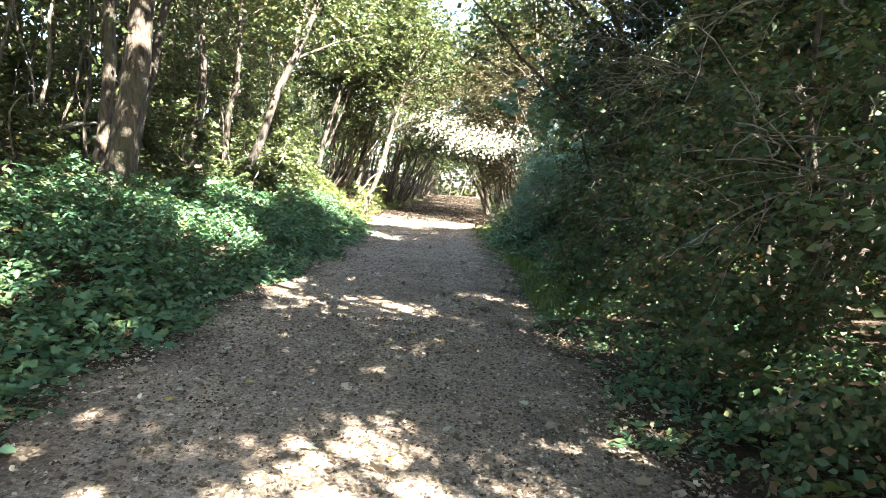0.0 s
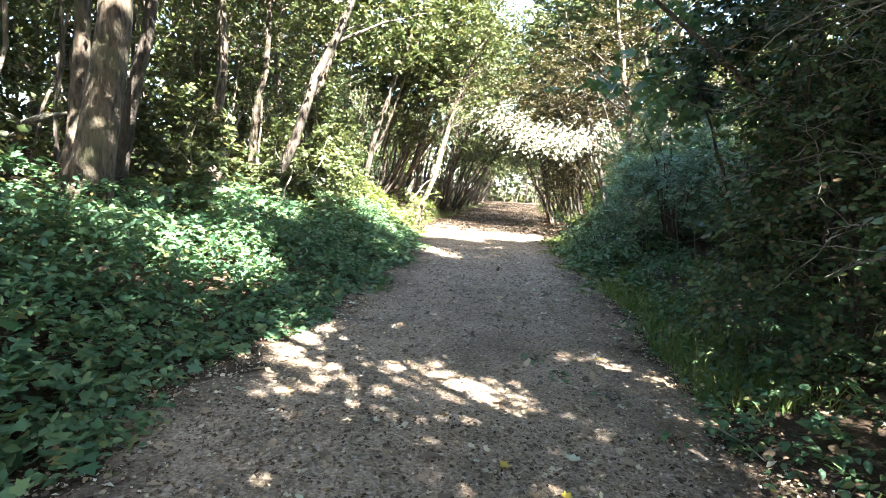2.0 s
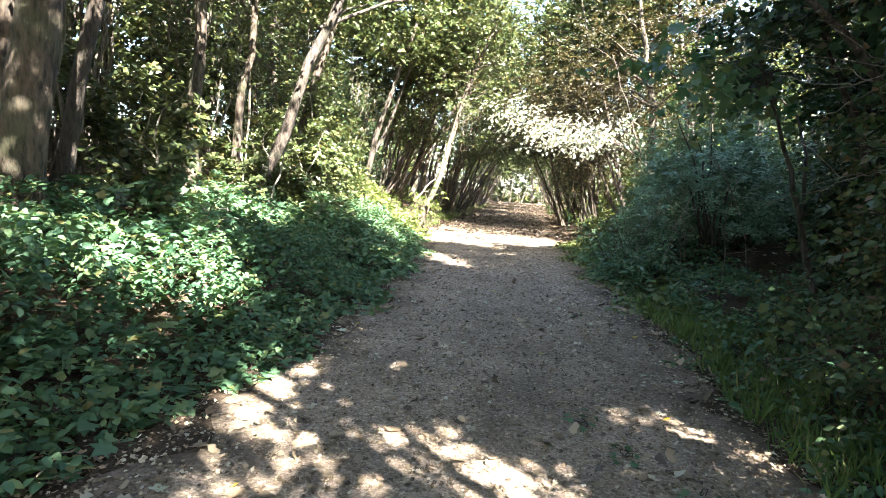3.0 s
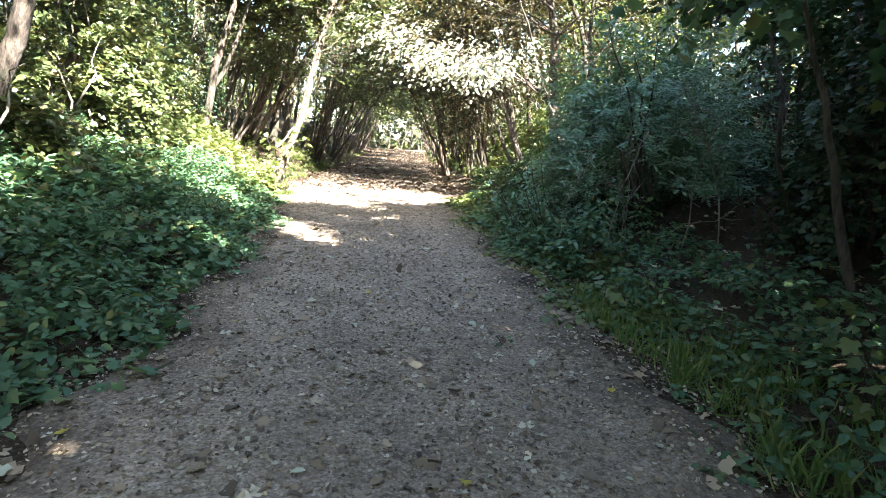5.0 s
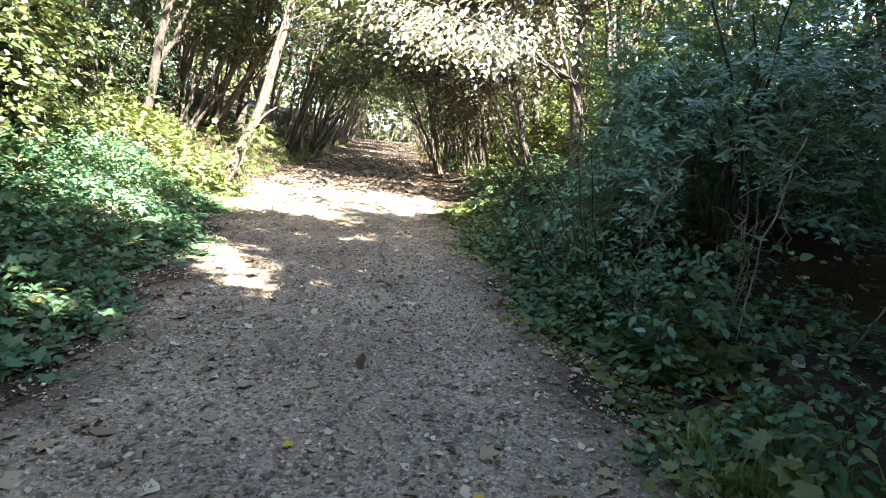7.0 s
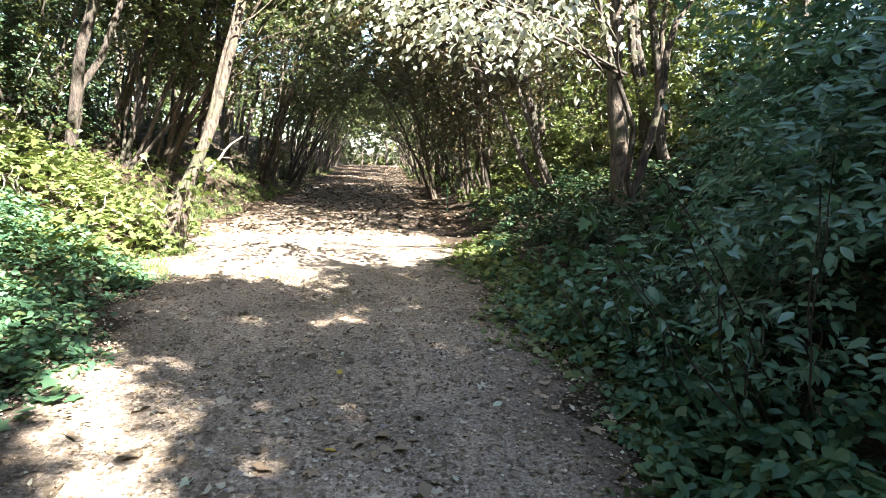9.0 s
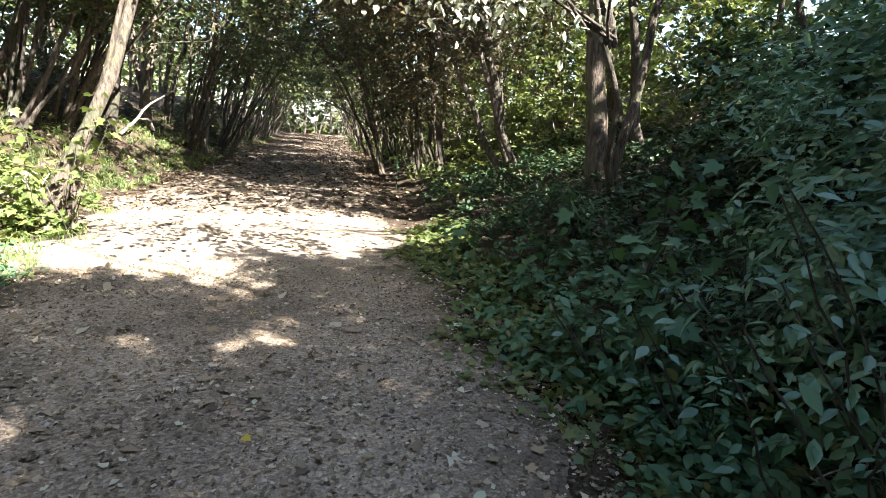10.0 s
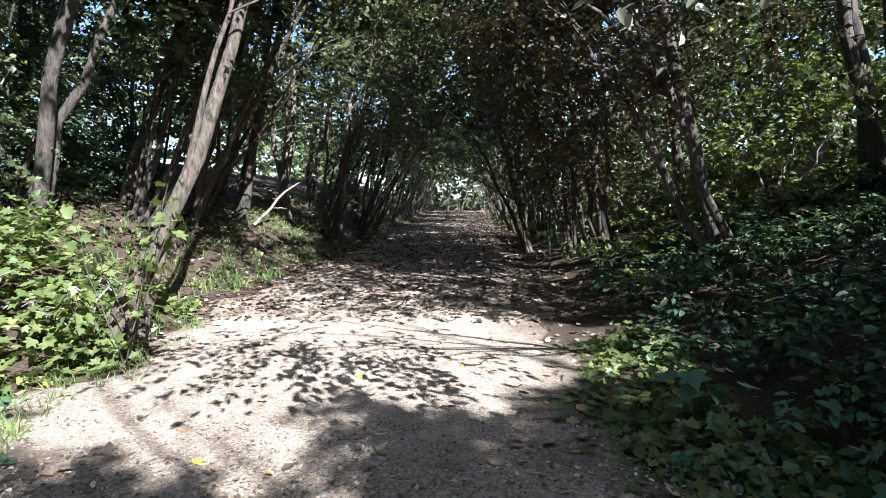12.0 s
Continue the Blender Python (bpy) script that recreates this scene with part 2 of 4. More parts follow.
def leaves(at, along, up, size, outline=OVAL, width=1.0):
    """Leaves at places, each growing along a way, facing up. Returns places and triangles."""
    at, along, up = (np.asarray(q, float) for q in (at, along, up))
    y = along / (np.linalg.norm(along, axis=1)[:, None] + 1e-9)
    x = np.cross(y, up)
    x /= np.linalg.norm(x, axis=1)[:, None] + 1e-9
    z = np.cross(x, y)
    v0, f0 = outline
    size = np.broadcast_to(np.asarray(size, float), (len(at),))[:, None, None]
    v = at[:, None] + size * (v0[None, :, 0:1] * width * x[:, None] + v0[None, :, 1:2] * y[:, None] + v0[None, :, 2:3] * z[:, None])
    f = f0[None] + (np.arange(len(at)) * len(v0))[:, None, None]
    return v.reshape(-1, 3), f.reshape(-1, 3)


def sprays(at, ways, r, count=12, length=0.45, size=0.09, droop=0.25, outline=OVAL, tilt=0.8, width=1.0, face=0.0):
    """Leafy twigs: count leaves in two ranks along each. face: how far they turn their upper sides the way that the twig grows."""
    n = len(at)
    at, ways = np.asarray(at, float), np.asarray(ways, float)
    ways = ways / (np.linalg.norm(ways, axis=1)[:, None] + 1e-9)
    s = np.linspace(0.1, 1, count)[None, :, None]
    ln = length * r.uniform(0.6, 1.3, (n, 1, 1))
    pos = at[:, None] + ways[:, None] * s * ln
    pos[:, :, 2] -= (droop * (s * s) * ln)[:, :, 0]
    side = np.cross(ways, np.array([0, 0, 1.0])) + r.normal(0, 0.25, (n, 3))
    side = side / (np.linalg.norm(side, axis=1)[:, None] + 1e-9)
    sign = np.where(np.arange(count) % 2 == 0, 1.0, -1.0)[None, :, None]
    along = side[:, None] * sign * 0.9 + ways[:, None] * 0.6 + r.normal(0, 0.3, (n, count, 3))
    along[:, :, 2] -= 0.25
    up = np.array([0, 0, 1.0]) + face * ways[:, None] + r.normal(0, tilt, (n, count, 3))
    sz = size * r.uniform(0.6, 1.25, (n, count))
    pos = pos + r.normal(0, 0.02, pos.shape)
    return leaves(pos.reshape(-1, 3), along.reshape(-1, 3), up.reshape(-1, 3), sz.reshape(-1), outline, width)


# where the wood's roof is open to the sun: places on the ground that the beams reach: x, y, half width, half length, and the height from which the roof is open
OPEN = [(-1.2, 21.2, 3.3, 1.8, 0), (-4.3, 20.0, 1.3, 1.5, 0), (-1.7, 25.8, 3.0, 1.7, 7.2), (3.6, 29.5, 3.6, 2.8, 6.4), (0.9, 7.2, 0.3, 0.2, 3.3), (1.3, 5.6, 0.3, 0.2, 2.9), (-0.55, 3.0, 0.3, 0.28, 0), (-0.15, 2.3, 0.5, 0.22, 0), (1.2, 3.2, 0.2, 0.12, 0),
        (-0.75, 6.8, 0.42, 0.2, 0), (-0.35, 6.35, 0.3, 0.2, 0), (-2.1, 7.2, 0.3, 0.32, 0), (-1.9, 6.3, 0.25, 0.25, 0), (-1.5, 15.3, 0.3, 0.35, 0), (-0.95, 14.3, 0.3, 0.16, 0), (-1.35, 14.7, 0.3, 0.16, 0),
        (-3.9, 9.3, 0.7, 0.8, 0), (-3.9, 5.0, 0.25, 0.3, 0), (-2.4, 12.0, 0.18, 0.25, 0), (-2.3, 13.4, 0.18, 0.18, 0), (-1.9, 15.9, 0.35, 0.3, 0), (-3.4, 16.8, 0.4, 0.7, 0), (-1.0, 18.9, 0.6, 0.4, 0), (-2.3, 19.2, 0.8, 0.5, 0), (-0.6, 18.1, 0.22, 0.25, 0), (-4.8, 12.5, 0.8, 0.8, 0),
        (-0.2, 17.2, 0.12, 0.12, 0), (0.65, 16.6, 0.12, 0.1, 0), (2.0, 8.6, 0.25, 0.25, 0), (0.6, 7.4, 0.2, 0.16, 0), (7.4, 27.0, 2.6, 3.0, 4.2), (-6.8, 36.3, 1.8, 2.0, 6.0), (-4.8, 31.0, 1.0, 1.3, 2.5), (-7.0, 7.6, 0.8, 0.7, 2.5), (-6.2, 5.2, 0.5, 0.5, 2.0)]


def kept(at, thin=0.38):
    """Which twigs stay: those in the open beams, and some more where the roof is thin, are missing."""
    at = np.asarray(at, float)
    g = at - np.outer((at[:, 2] - 0.1) / S.z, np.array(S))
    keep = np.ones(len(at), bool)
    wob = wavy(g[:, 0] * 2.1, g[:, 1] * 2.1) * 0.16
    for x, y, a, b, height in OPEN:
        keep &= (np.hypot((g[:, 0] - x) / (a + 0.15), (g[:, 1] - y) / (b + 0.15)) + wob > 1) | (at[:, 2] < height)
    for i in np.nonzero(keep)[0]:
        gx, gy = g[i, 0], g[i, 1]
        n = noise.noise(Vector((gx * 1.5, gy * 1.5, 0.3)))
        if gx > left_edge(gy) - 0.3 and gy < 19:
            gone = n > 0.75
        elif left_edge(gy) - 0.3 < gx < right_edge(gy) + 1:
            gone = n > 0.5 or noise.noise(Vector((gx * 4, gy * 2.5, 5.3))) > 0.3
        else:
            gone = n > (0.6 if gy < 8 or (gy > 19 and gx < -5) else thin) or (gx < -4.5 and at[i, 2] > 4.0 and noise.noise(Vector((gx * 3.5, gy * 3.5, 2.3))) > (0.2 if gy < 18 else 0.4))
        # the roof is thinned right over the way, between the elders and the bank, to light the elders
        over = -2.8 < at[i, 0] < 7.0 and (9.5 if at[i, 0] < 1.5 else 12.8) < at[i, 1] < 17.3 and at[i, 2] > 3.4
        gap = -0.5 < at[i, 0] < 5.0 and 11.2 < at[i, 1] < 17.2 and at[i, 2] > 3.5
        if gone or gap or (over and noise.noise(Vector((at[i, 0] * 2, at[i, 1] * 2, at[i, 2] * 2))) > -0.25):
            keep[i] = False
    return keep


def clear_of_walk(at):
    """Nothing hangs into the way."""
    x, y, z = at[:, 0], at[:, 1], at[:, 2]
    return ~((x > left_edge(y) + 0.3) & (x < right_edge(y) - 0.1) & (z < np.where(y < 17, 3.0, 3.3)))


# ---- setting ----
def stretch(dense, reach, step):
    """Grid lines: even over dense, then growing to reach."""
    a, b = dense
    mid = list(np.arange(a, b, step))
    lo, hi, d = [], [], step
    while (hi[-1] if hi else b) < reach:
        d *= 1.35
        hi.append((hi[-1] if hi else b) + d)
        lo.append((lo[-1] if lo else a) - d)
    return np.array(lo[::-1] + mid + [b] + hi)


def sheet(xs, ys, height):
    X, Y = np.meshgrid(xs, ys)
    v = np.stack([X, Y, height(X, Y)], -1).reshape(-1, 3)
    nx = len(xs)
    i = (np.arange(len(ys) - 1)[:, None] * nx + np.arange(nx - 1)[None]).ravel()
    return v, np.stack([i, i + 1, i + nx + 1, i + nx], -1)


v, f = sheet(stretch((-7, 7), 3000, 0.18), stretch((-3, 34), 3000, 0.2), land)
tagged(new("ground", from_arrays("ground", v, f, SOIL, True)), "dark woodland soil with leaf litter on sloping banks", "ground", kind="structure")

ys = np.concatenate([np.arange(-12, 34, 0.15), np.arange(34, 84, 0.8)])
U = np.linspace(0, 1, 41)
le = left_edge(ys) + 0.13 * np.sin(ys * 3.1) + 0.09 * np.sin(ys * 7.7 + 1)
re = right_edge(ys) + 0.12 * np.sin(ys * 2.7 + 2) + 0.09 * np.sin(ys * 6.9)
X = le[:, None] + (re - le)[:, None] * U[None]
Y = np.repeat(ys[:, None], 41, 1)
Z = land(X, Y) + 0.03 * smooth(np.minimum(U, 1 - U) / 0.05)[None] - 0.015
i = (np.arange(len(ys) - 1)[:, None] * 41 + np.arange(40)[None]).ravel()
path_mesh = from_arrays("path", np.stack([X, Y, Z], -1).reshape(-1, 3), np.stack([i, i + 1, i + 42, i + 41], -1), GRAVEL, True)
path_mesh.attributes.new("from_edge", "FLOAT", "POINT").data.foreach_set("value", np.minimum(X - le[:, None], (re[:, None] - X) * 0.8).astype(np.float32).ravel())
tagged(new("path", path_mesh),
       "grey-brown trodden gravel woodland path with leaf litter", "path", kind="structure")


def path_top(x, y):
    return land(x, y) + 0.015


# ---- trees ----
def tree(x, y, height, r0, top, bark, leaf, seed, crown=(2.2, 2.2, 2.0), crown_z=0.72, clusters=26, per=16, size=0.10, label="", group="trees beside the path",
         stems=1, spread=0.5, limbs=14, name="tree", shift=(0, 0), low=0.45, flat=False, outline=OVAL, bough=None, bend=0.0):
    """A tree: wandering trunks, limbs out to clusters of leafy twigs. top: how far its head leans out, in x and y. bough: two ends of a bough that carries all the leaves."""
    r = np.random.default_rng(seed)
    z0 = float(land(x, y))
    ob = thing(name, x, y, z0 - 0.05, label, "tree", group)
    tops = []
    lines = []
    for k in range(stems):
        a = 6.28 * k / stems + r.uniform(0, 1)
        dx, dy = (0, 0) if k == 0 else (spread * math.cos(a), spread * math.sin(a))
        sc = 1 if k == 0 else r.uniform(0.6, 0.9)
        n = 14
        end = np.array([top[0] + dx * 2.2, top[1] + dy * 2.2, height * sc])
        line = bent((0.22 * dx, 0.22 * dy, 0), end, n, 0.02 + 0.005 * height, r)
        line[:, 0] += bend * np.sin(np.linspace(0, np.pi, n))
        s = np.linspace(0, 1, n)
        rad = r0 * sc * (1 - 0.8 * s) * (1 + 0.55 * np.exp(-s * 26))
        rad = rad * (1 + r.normal(0, 0.04, n))
        v, f = tube(line, np.maximum(rad, 0.008), 12 if r0 > 0.09 else 8)
        part("trunk", from_arrays("trunk", v, f, bark, True), ob)
        lines.append((line, rad))
    c0 = np.array([top[0] * crown_z + shift[0], top[1] * crown_z + shift[1], height * crown_z])
    u = r.normal(0, 1, (clusters, 3))
    u /= np.linalg.norm(u, axis=1)[:, None]
    cen = c0 + u * (r.uniform(0.25, 1, (clusters, 1)) ** 0.5) * np.array(crown)
    if bough:
        along = r.uniform(0, 1, (clusters, 1))
        cen = np.array(bough[0]) + (np.array(bough[1]) - np.array(bough[0])) * along + u * np.array(crown)
        cen[:, 2] -= 0.9 * (along - along * along)[:, 0]
    cen = cen[cen[:, 2] > 0.6]
    for j, c in enumerate(cen[:limbs]):
        line, rad = lines[j % stems]
        h = np.clip(c[2] - 0.45 * np.hypot(c[0] - line[6, 0], c[1] - line[6, 1]), low * line[-1, 2] * 0.6, line[-1, 2] * 0.97)
        q = int(np.argmin(np.abs(line[:, 2] - h)))
        b = bent(line[q], c, 7, 0.07, r, 0.12)
        base = min(rad[q] * 0.6, 0.012 + 0.012 * np.linalg.norm(c - line[q]))
        v, f = tube(b, np.linspace(base, 0.006, 7), 5)
        part("limb", from_arrays("limb", v, f, bark, True), ob)
    at = np.repeat(cen, per, 0) + r.normal(0, 1, (len(cen) * per, 3)) * np.array([0.42, 0.42, 0.16 if flat else 0.30])
    ways = at - np.repeat(cen, per, 0) + 0.35 * (at - c0) / np.array(crown) + r.normal(0, 0.15, at.shape)
    ways[:, 2] *= 0.5
    wp = at + np.array([x, y, z0 - 0.05])
    ok = (np.full(len(wp), flat) | (kept(wp) & clear_of_walk(wp + 0.3 * ways) & clear_of_walk(wp))) & (wp[:, 2] > land(wp[:, 0], wp[:, 1]) + 0.2)
    if ok.sum() > 3:
        v, f = sprays(at[ok], ways[ok], r, 12 if outline is OVAL else 6, 0.42, size, outline=outline, tilt=0.3 if flat else 0.8)
        part("crown", from_arrays("crown", v, f, leaf), ob)
    return ob


def shrub(name, x, y, rx, ry, h, n, leaf, seed, label, category="shrub", size=0.075, bark=TWIG, stems=7, base=0.15, group="shrubs beside the path", outline=OVAL, hollow=0.45, count=12, tilt=0.8):
    """A bush: arching stems and a shell of leafy twigs."""
    r = np.random.default_rng(seed)
    z0 = float(land(x, y))
    ob = thing(name, x, y, z0 - 0.03, label, category, group)
    for k in range(stems):
        a = r.uniform(0, 6.28)
        e = np.array([rx * 0.75 * math.cos(a), ry * 0.75 * math.sin(a), h * r.uniform(0.55, 0.95)])
        v, f = tube(bent((0.15 * e[0], 0.15 * e[1], 0), e, 9, 0.06, r, 0.2), np.linspace(0.022, 0.005, 9) * (0.6 + h / 4), 6)
        part("stem", from_arrays("stem", v, f, bark, True), ob)
    u = r.normal(0, 1, (n, 3))
    u /= np.linalg.norm(u, axis=1)[:, None]
    u[:, 2] = np.abs(u[:, 2]) * 1.1 - 0.1
    m_ = max(n // 16, 4)
    pick = r.integers(0, m_, n)
    u = u[:m_][pick] + r.normal(0, 0.09, (n, 3))
    d = (r.uniform(hollow, 1, (m_, 1)) ** 0.6)[pick] * r.uniform(0.86, 1.06, (n, 1))
    lump = 1 + 0.22 * wavy(u[:, 0] * 3 + seed, u[:, 1] * 3 + u[:, 2] * 2)
    at = u * d * np.array([rx, ry, h * (1 - base)]) * lump[:, None] + np.array([0, 0, h * base])
    ways = u * np.array([1, 1, 0.4]) + r.normal(0, 0.35, (n, 3))
    wp = at + np.array([x, y, z0])
    ok = (wp[:, 2] > land(wp[:, 0], wp[:, 1]) + 0.05) & kept(wp, 0.6) & (wp[:, 0] > np.where(x > 0, right_edge(wp[:, 1]) + np.where(leaf is LEAF_BLUE, 0.62, 0.15), -99)) & ((x > 0) | (wp[:, 0] < left_edge(wp[:, 1]) + 0.05))
    if leaf is LEAF_BLUE:
        ok &= (wp[:, 2] > 1.25 + 0.3 * np.sin(3 * wp[:, 0])) | (wp[:, 0] < 2.45) | (wp[:, 1] > 15.2)
    if ok.sum() > 3:
        v, f = sprays(at[ok], ways[ok], r, count, 0.32, size, outline=outline, tilt=tilt, face=1.1, width=0.66 if leaf is LEAF_BLUE else 1.0)
        part("foliage", from_arrays("foliage", v, f, leaf), ob)
    return ob


# the trees that stand singly on the near bank
tree(-5.0, 8.3, 9.5, 0.21, (1.1, 0.2), BARK, LEAF_HAZEL, 1, (2.6, 2.6, 2.2), 0.75, 34, 20, label="stout brown tree leaning over the undergrowth", low=0.6)
tree(-5.35, 8.6, 9.0, 0.10, (0.5, 0.2), BARK, LEAF_HAZEL, 2, (1.8, 1.8, 1.8), 0.8, 14, 18, label="slim brown tree close behind a stout trunk", low=0.6)
tree(-5.2, 9.4, 8.5, 0.09, (2.2, 0.5), BARK_DARK, LEAF_HAZEL, 3, (2.0, 2.0, 2.0), 0.75, 20, 18, label="slim dark tree leaning across the bank", low=0.6)
tree(-5.3, 12.0, 8.5, 0.11, (0.3, 0.2), BARK, LEAF_HAZEL, 4, (2.2, 2.2, 2.2), 0.7, 28, 18, label="straight mossy brown tree on the bank", low=0.5)
tree(-5.1, 12.9, 8.0, 0.08, (0.7, 0.3), BARK, LEAF_HAZEL, 5, (2.0, 2.0, 2.0), 0.7, 24, 18, label="thin brown tree on the bank", low=0.5)
tree(-5.1, 13.6, 8.0, 0.11, (3.0, 0.6), BARK_DARK, LEAF_HAZEL, 6, (2.4, 2.4, 2.0), 0.7, 34, 18, label="dark tree leaning far towards the path", low=0.45)
tree(-3.18, 21.3, 8.5, 0.1, (2.9, 2.6), BARK, LEAF_HAZEL, 7, (2.6, 2.4, 1.6), 0.8, 36, 18, label="leaning brown tree on the bank's edge", limbs=30, low=0.5, bend=-0.12)
tree(-3.0, 21.38, 5.2, 0.055, (1.45, 1.3), BARK, LEAF_HAZEL, 77, (0.9, 0.9, 0.7), 0.9, 8, 12, label="slim brown stem close beside a leaning tree", low=0.6, bend=-0.15)
tree(-4.45, 32.6, 7.0, 0.15, (0.3, 0.4), BARK_PALE, LEAF_DUSKY, 8, (1.9, 1.2, 2.2), 0.72, 12, 5, label="pale forked tree with bare sunlit limbs", stems=4, spread=0.55, limbs=22, low=0.2)
tree(-3.0, 33.0, 6.8, 0.09, (0.5, 0.3), BARK_PALE, LEAF_DUSKY, 78, (1.0, 1.0, 1.6), 0.75, 10, 6, label="slim pale tree at the foot of the bank", limbs=10, low=0.3)
tree(-3.2, 34.0, 7.5, 0.12, (0.9, 0.3), BARK, LEAF_HAZEL, 9, (2.2, 2.2, 2.0), 0.75, 22, 15, label="slim tree at the foot of the bank")
tree(3.9, 19.98, 7.5, 0.15, (-0.9, 0.6), BARK, LEAF_DUSKY, 10, (2.6, 2.0, 2.0), 0.66, 40, 18, label="brown tree with spreading limbs above the shrubs", low=0.3, limbs=18, size=0.085)
tree(4.0, 20.05, 6.5, 0.075, (2.6, 0.4), BARK, LEAF_DUSKY, 79, (1.6, 1.6, 1.0), 0.8, 22, 16, label="brown stem forking away from a larger trunk", low=0.4, bend=-0.5, size=0.085)
tree(3.74, 22.7, 7.5, 0.105, (-1.9, 0.6), BARK_DARK, LEAF_DUSKY, 11, (2.7, 2.2, 2.3), 0.6, 86, 22, label="dark forked tree leaning towards the path", stems=3, spread=0.3, limbs=26, low=0.3, size=0.085)
tree(3.28, 26.5, 7.0, 0.085, (-0.6, 0.2), BARK_DARK, LEAF_DUSKY, 12, (2.3, 2.0, 2.5), 0.58, 84, 22, label="dark many-stemmed coppiced tree", stems=6, spread=0.3, limbs=26, low=0.3, size=0.09)
tree(5.6, 21.6, 8.5, 0.09, (-0.6, 0.3), BARK_DARK, LEAF_DUSKY, 80, (2.4, 2.2, 1.4), 0.82, 56, 20, label="dark tree with brownish leaves above the slope", limbs=16, low=0.5, size=0.09)
tree(3.8, 8.9, 6.0, 0.08, (-3.2, -0.8), BARK_DARK, LEAF_HAZEL, 13, (1.7, 1.7, 1.2), 0.85, 22, 18, label="dark crooked tree reaching over the path", stems=2, spread=0.35, low=0.5, bend=0.5)
# a low sunlit branch across the way; the sun's glare is put into its leaf colour
tree(3.95, 19.6, 4.4, 0.05, (-1.9, -1.3), BARK_DARK, LEAF_SUNLIT, 14, (0.4, 0.55, 0.13), 0.80, 17, 17, size=0.1, outline=NEAR, label="young tree with a flat sunlit spray of leaves", flat=True, low=0.75, limbs=5, bough=((-1.9, -1.4, 2.6), (-4.4, -1.2, 3.2)))
for n, (x, y, h) in enumerate([(9.6, 23.2, 7.5), (8.4, 27.2, 7.0), (11.2, 26.0, 8.0), (10.8, 20.4, 7.5), (7.2, 31.0, 7.0), (12.6, 23.0, 8.5)]):
    tree(x, y, h, 0.07, (-0.4, 0.3), BARK, LEAF_LIME, 820 + n, (2.2, 2.2, 2.8), 0.55, 44, 15, size=0.12, label="sunlit light green tree beyond the slope", group="light green trees beyond the slope", stems=1 + n % 2, limbs=9, low=0.3)
# tall trees whose heads close the roof over the walk; many are out of view, added to shade it
TALL = [(-5.6, 16.5, 2.2, 0.3, 9), (-6.2, 3.5, 2.2, 0.4, 9), (-6.0, -2.0, 2.5, 0, 9), (5.2, 3.0, -1.0, 0.5, 11), (5.4, 8.0, -0.8, 0, 11), (5.6, -2.5, -1, 0, 11.5), (4.6, 0.2, -1, 0, 11), (5.2, 5.6, -1.2, 0, 11), (6.0, 10.4, -1.2, 0, 10.5), (6.5, -5.5, -1, 0, 11.5),
        (-6.8, 5.2, 4.6, -0.6, 9), (4.8, 6.6, -4.6, -0.6, 10), (4.6, 2.0, -4.4, 0, 10), (4.6, -4.0, -3.6, 0, 10), (-5.0, -5.0, 3.6, 0, 10), (3.4, -8.0, -2.0, 0, 11), (-4.4, -9.0, 2.0, 0, 11), (9.6, 11.0, -1.4, 0, 13), (9.4, 7.0, -1.4, 0, 13), (-5.0, 0.5, 3.4, 0, 10),
        (-5.8, 26.5, 2.6, 0, 9.5), (-4.6, 29.0, 2.4, 0.6, 10), (4.8, 31.0, -2.0, 0, 11), (-4.6, 36.0, 2.6, 0, 12), (5.0, 38.0, -2.4, 0, 12), (-4.2, 43.0, 2.6, 0, 13), (5.8, 46.0, -2.4, 0, 13), (-4.4, 51.0, 3.0, 0, 14), (6.6, 55.0, -2.6, 0, 14), (-4.0, 60.0, 3.0, 0, 15), (7.4, 66.0, -3.0, 0, 15),
        (6.4, 23.6, -2.2, 0, 11), (5.4, 27.6, -2.6, 0, 11), (-5.6, 23.6, 3.2, 0.4, 10), (-3.0, 70.0, 3.5, 0, 13), (8.2, 75.0, -3.5, 0, 13), (1.0, 88.0, 0.5, 0, 12), (4.5, 87.0, -0.5, 0, 12), (7.5, 89.0, -1.0, 0, 12), (7.4, 2.4, -1.6, 0.4, 12), (4.4, 4.4, -0.8, 0, 10.5), (-8.4, 17.0, 2.0, 0, 11), (-8.6, 12.5, 2.0, 0, 11), (-8.6, 8.0, 1.6, 0, 11), (-8.2, 22.0, 1.6, 0, 11), (-8.0, 27.0, 1.6, 0, 11)]
for n, (x, y, tx, ty, h) in enumerate(TALL):
    near = y < 18 and x > -6.5
    tree(x, y, h, 0.11, (tx, ty), (BARK, BARK_DARK)[n % 2], LEAF_HAZEL, 70 + n, (3.0, 2.6, 2.9 if near else 3.2), 0.72, 46 if near else 58, 22 if near and x > 0 else (20 if 17 < y < 60 else 15), size=0.15 if near else (0.19 if y < 40 else 0.26), label="tall broad-headed tree filling in the woodland roof",
         group="tall trees over the path", stems=1 + n % 2, spread=0.3, limbs=9, low=0.4)

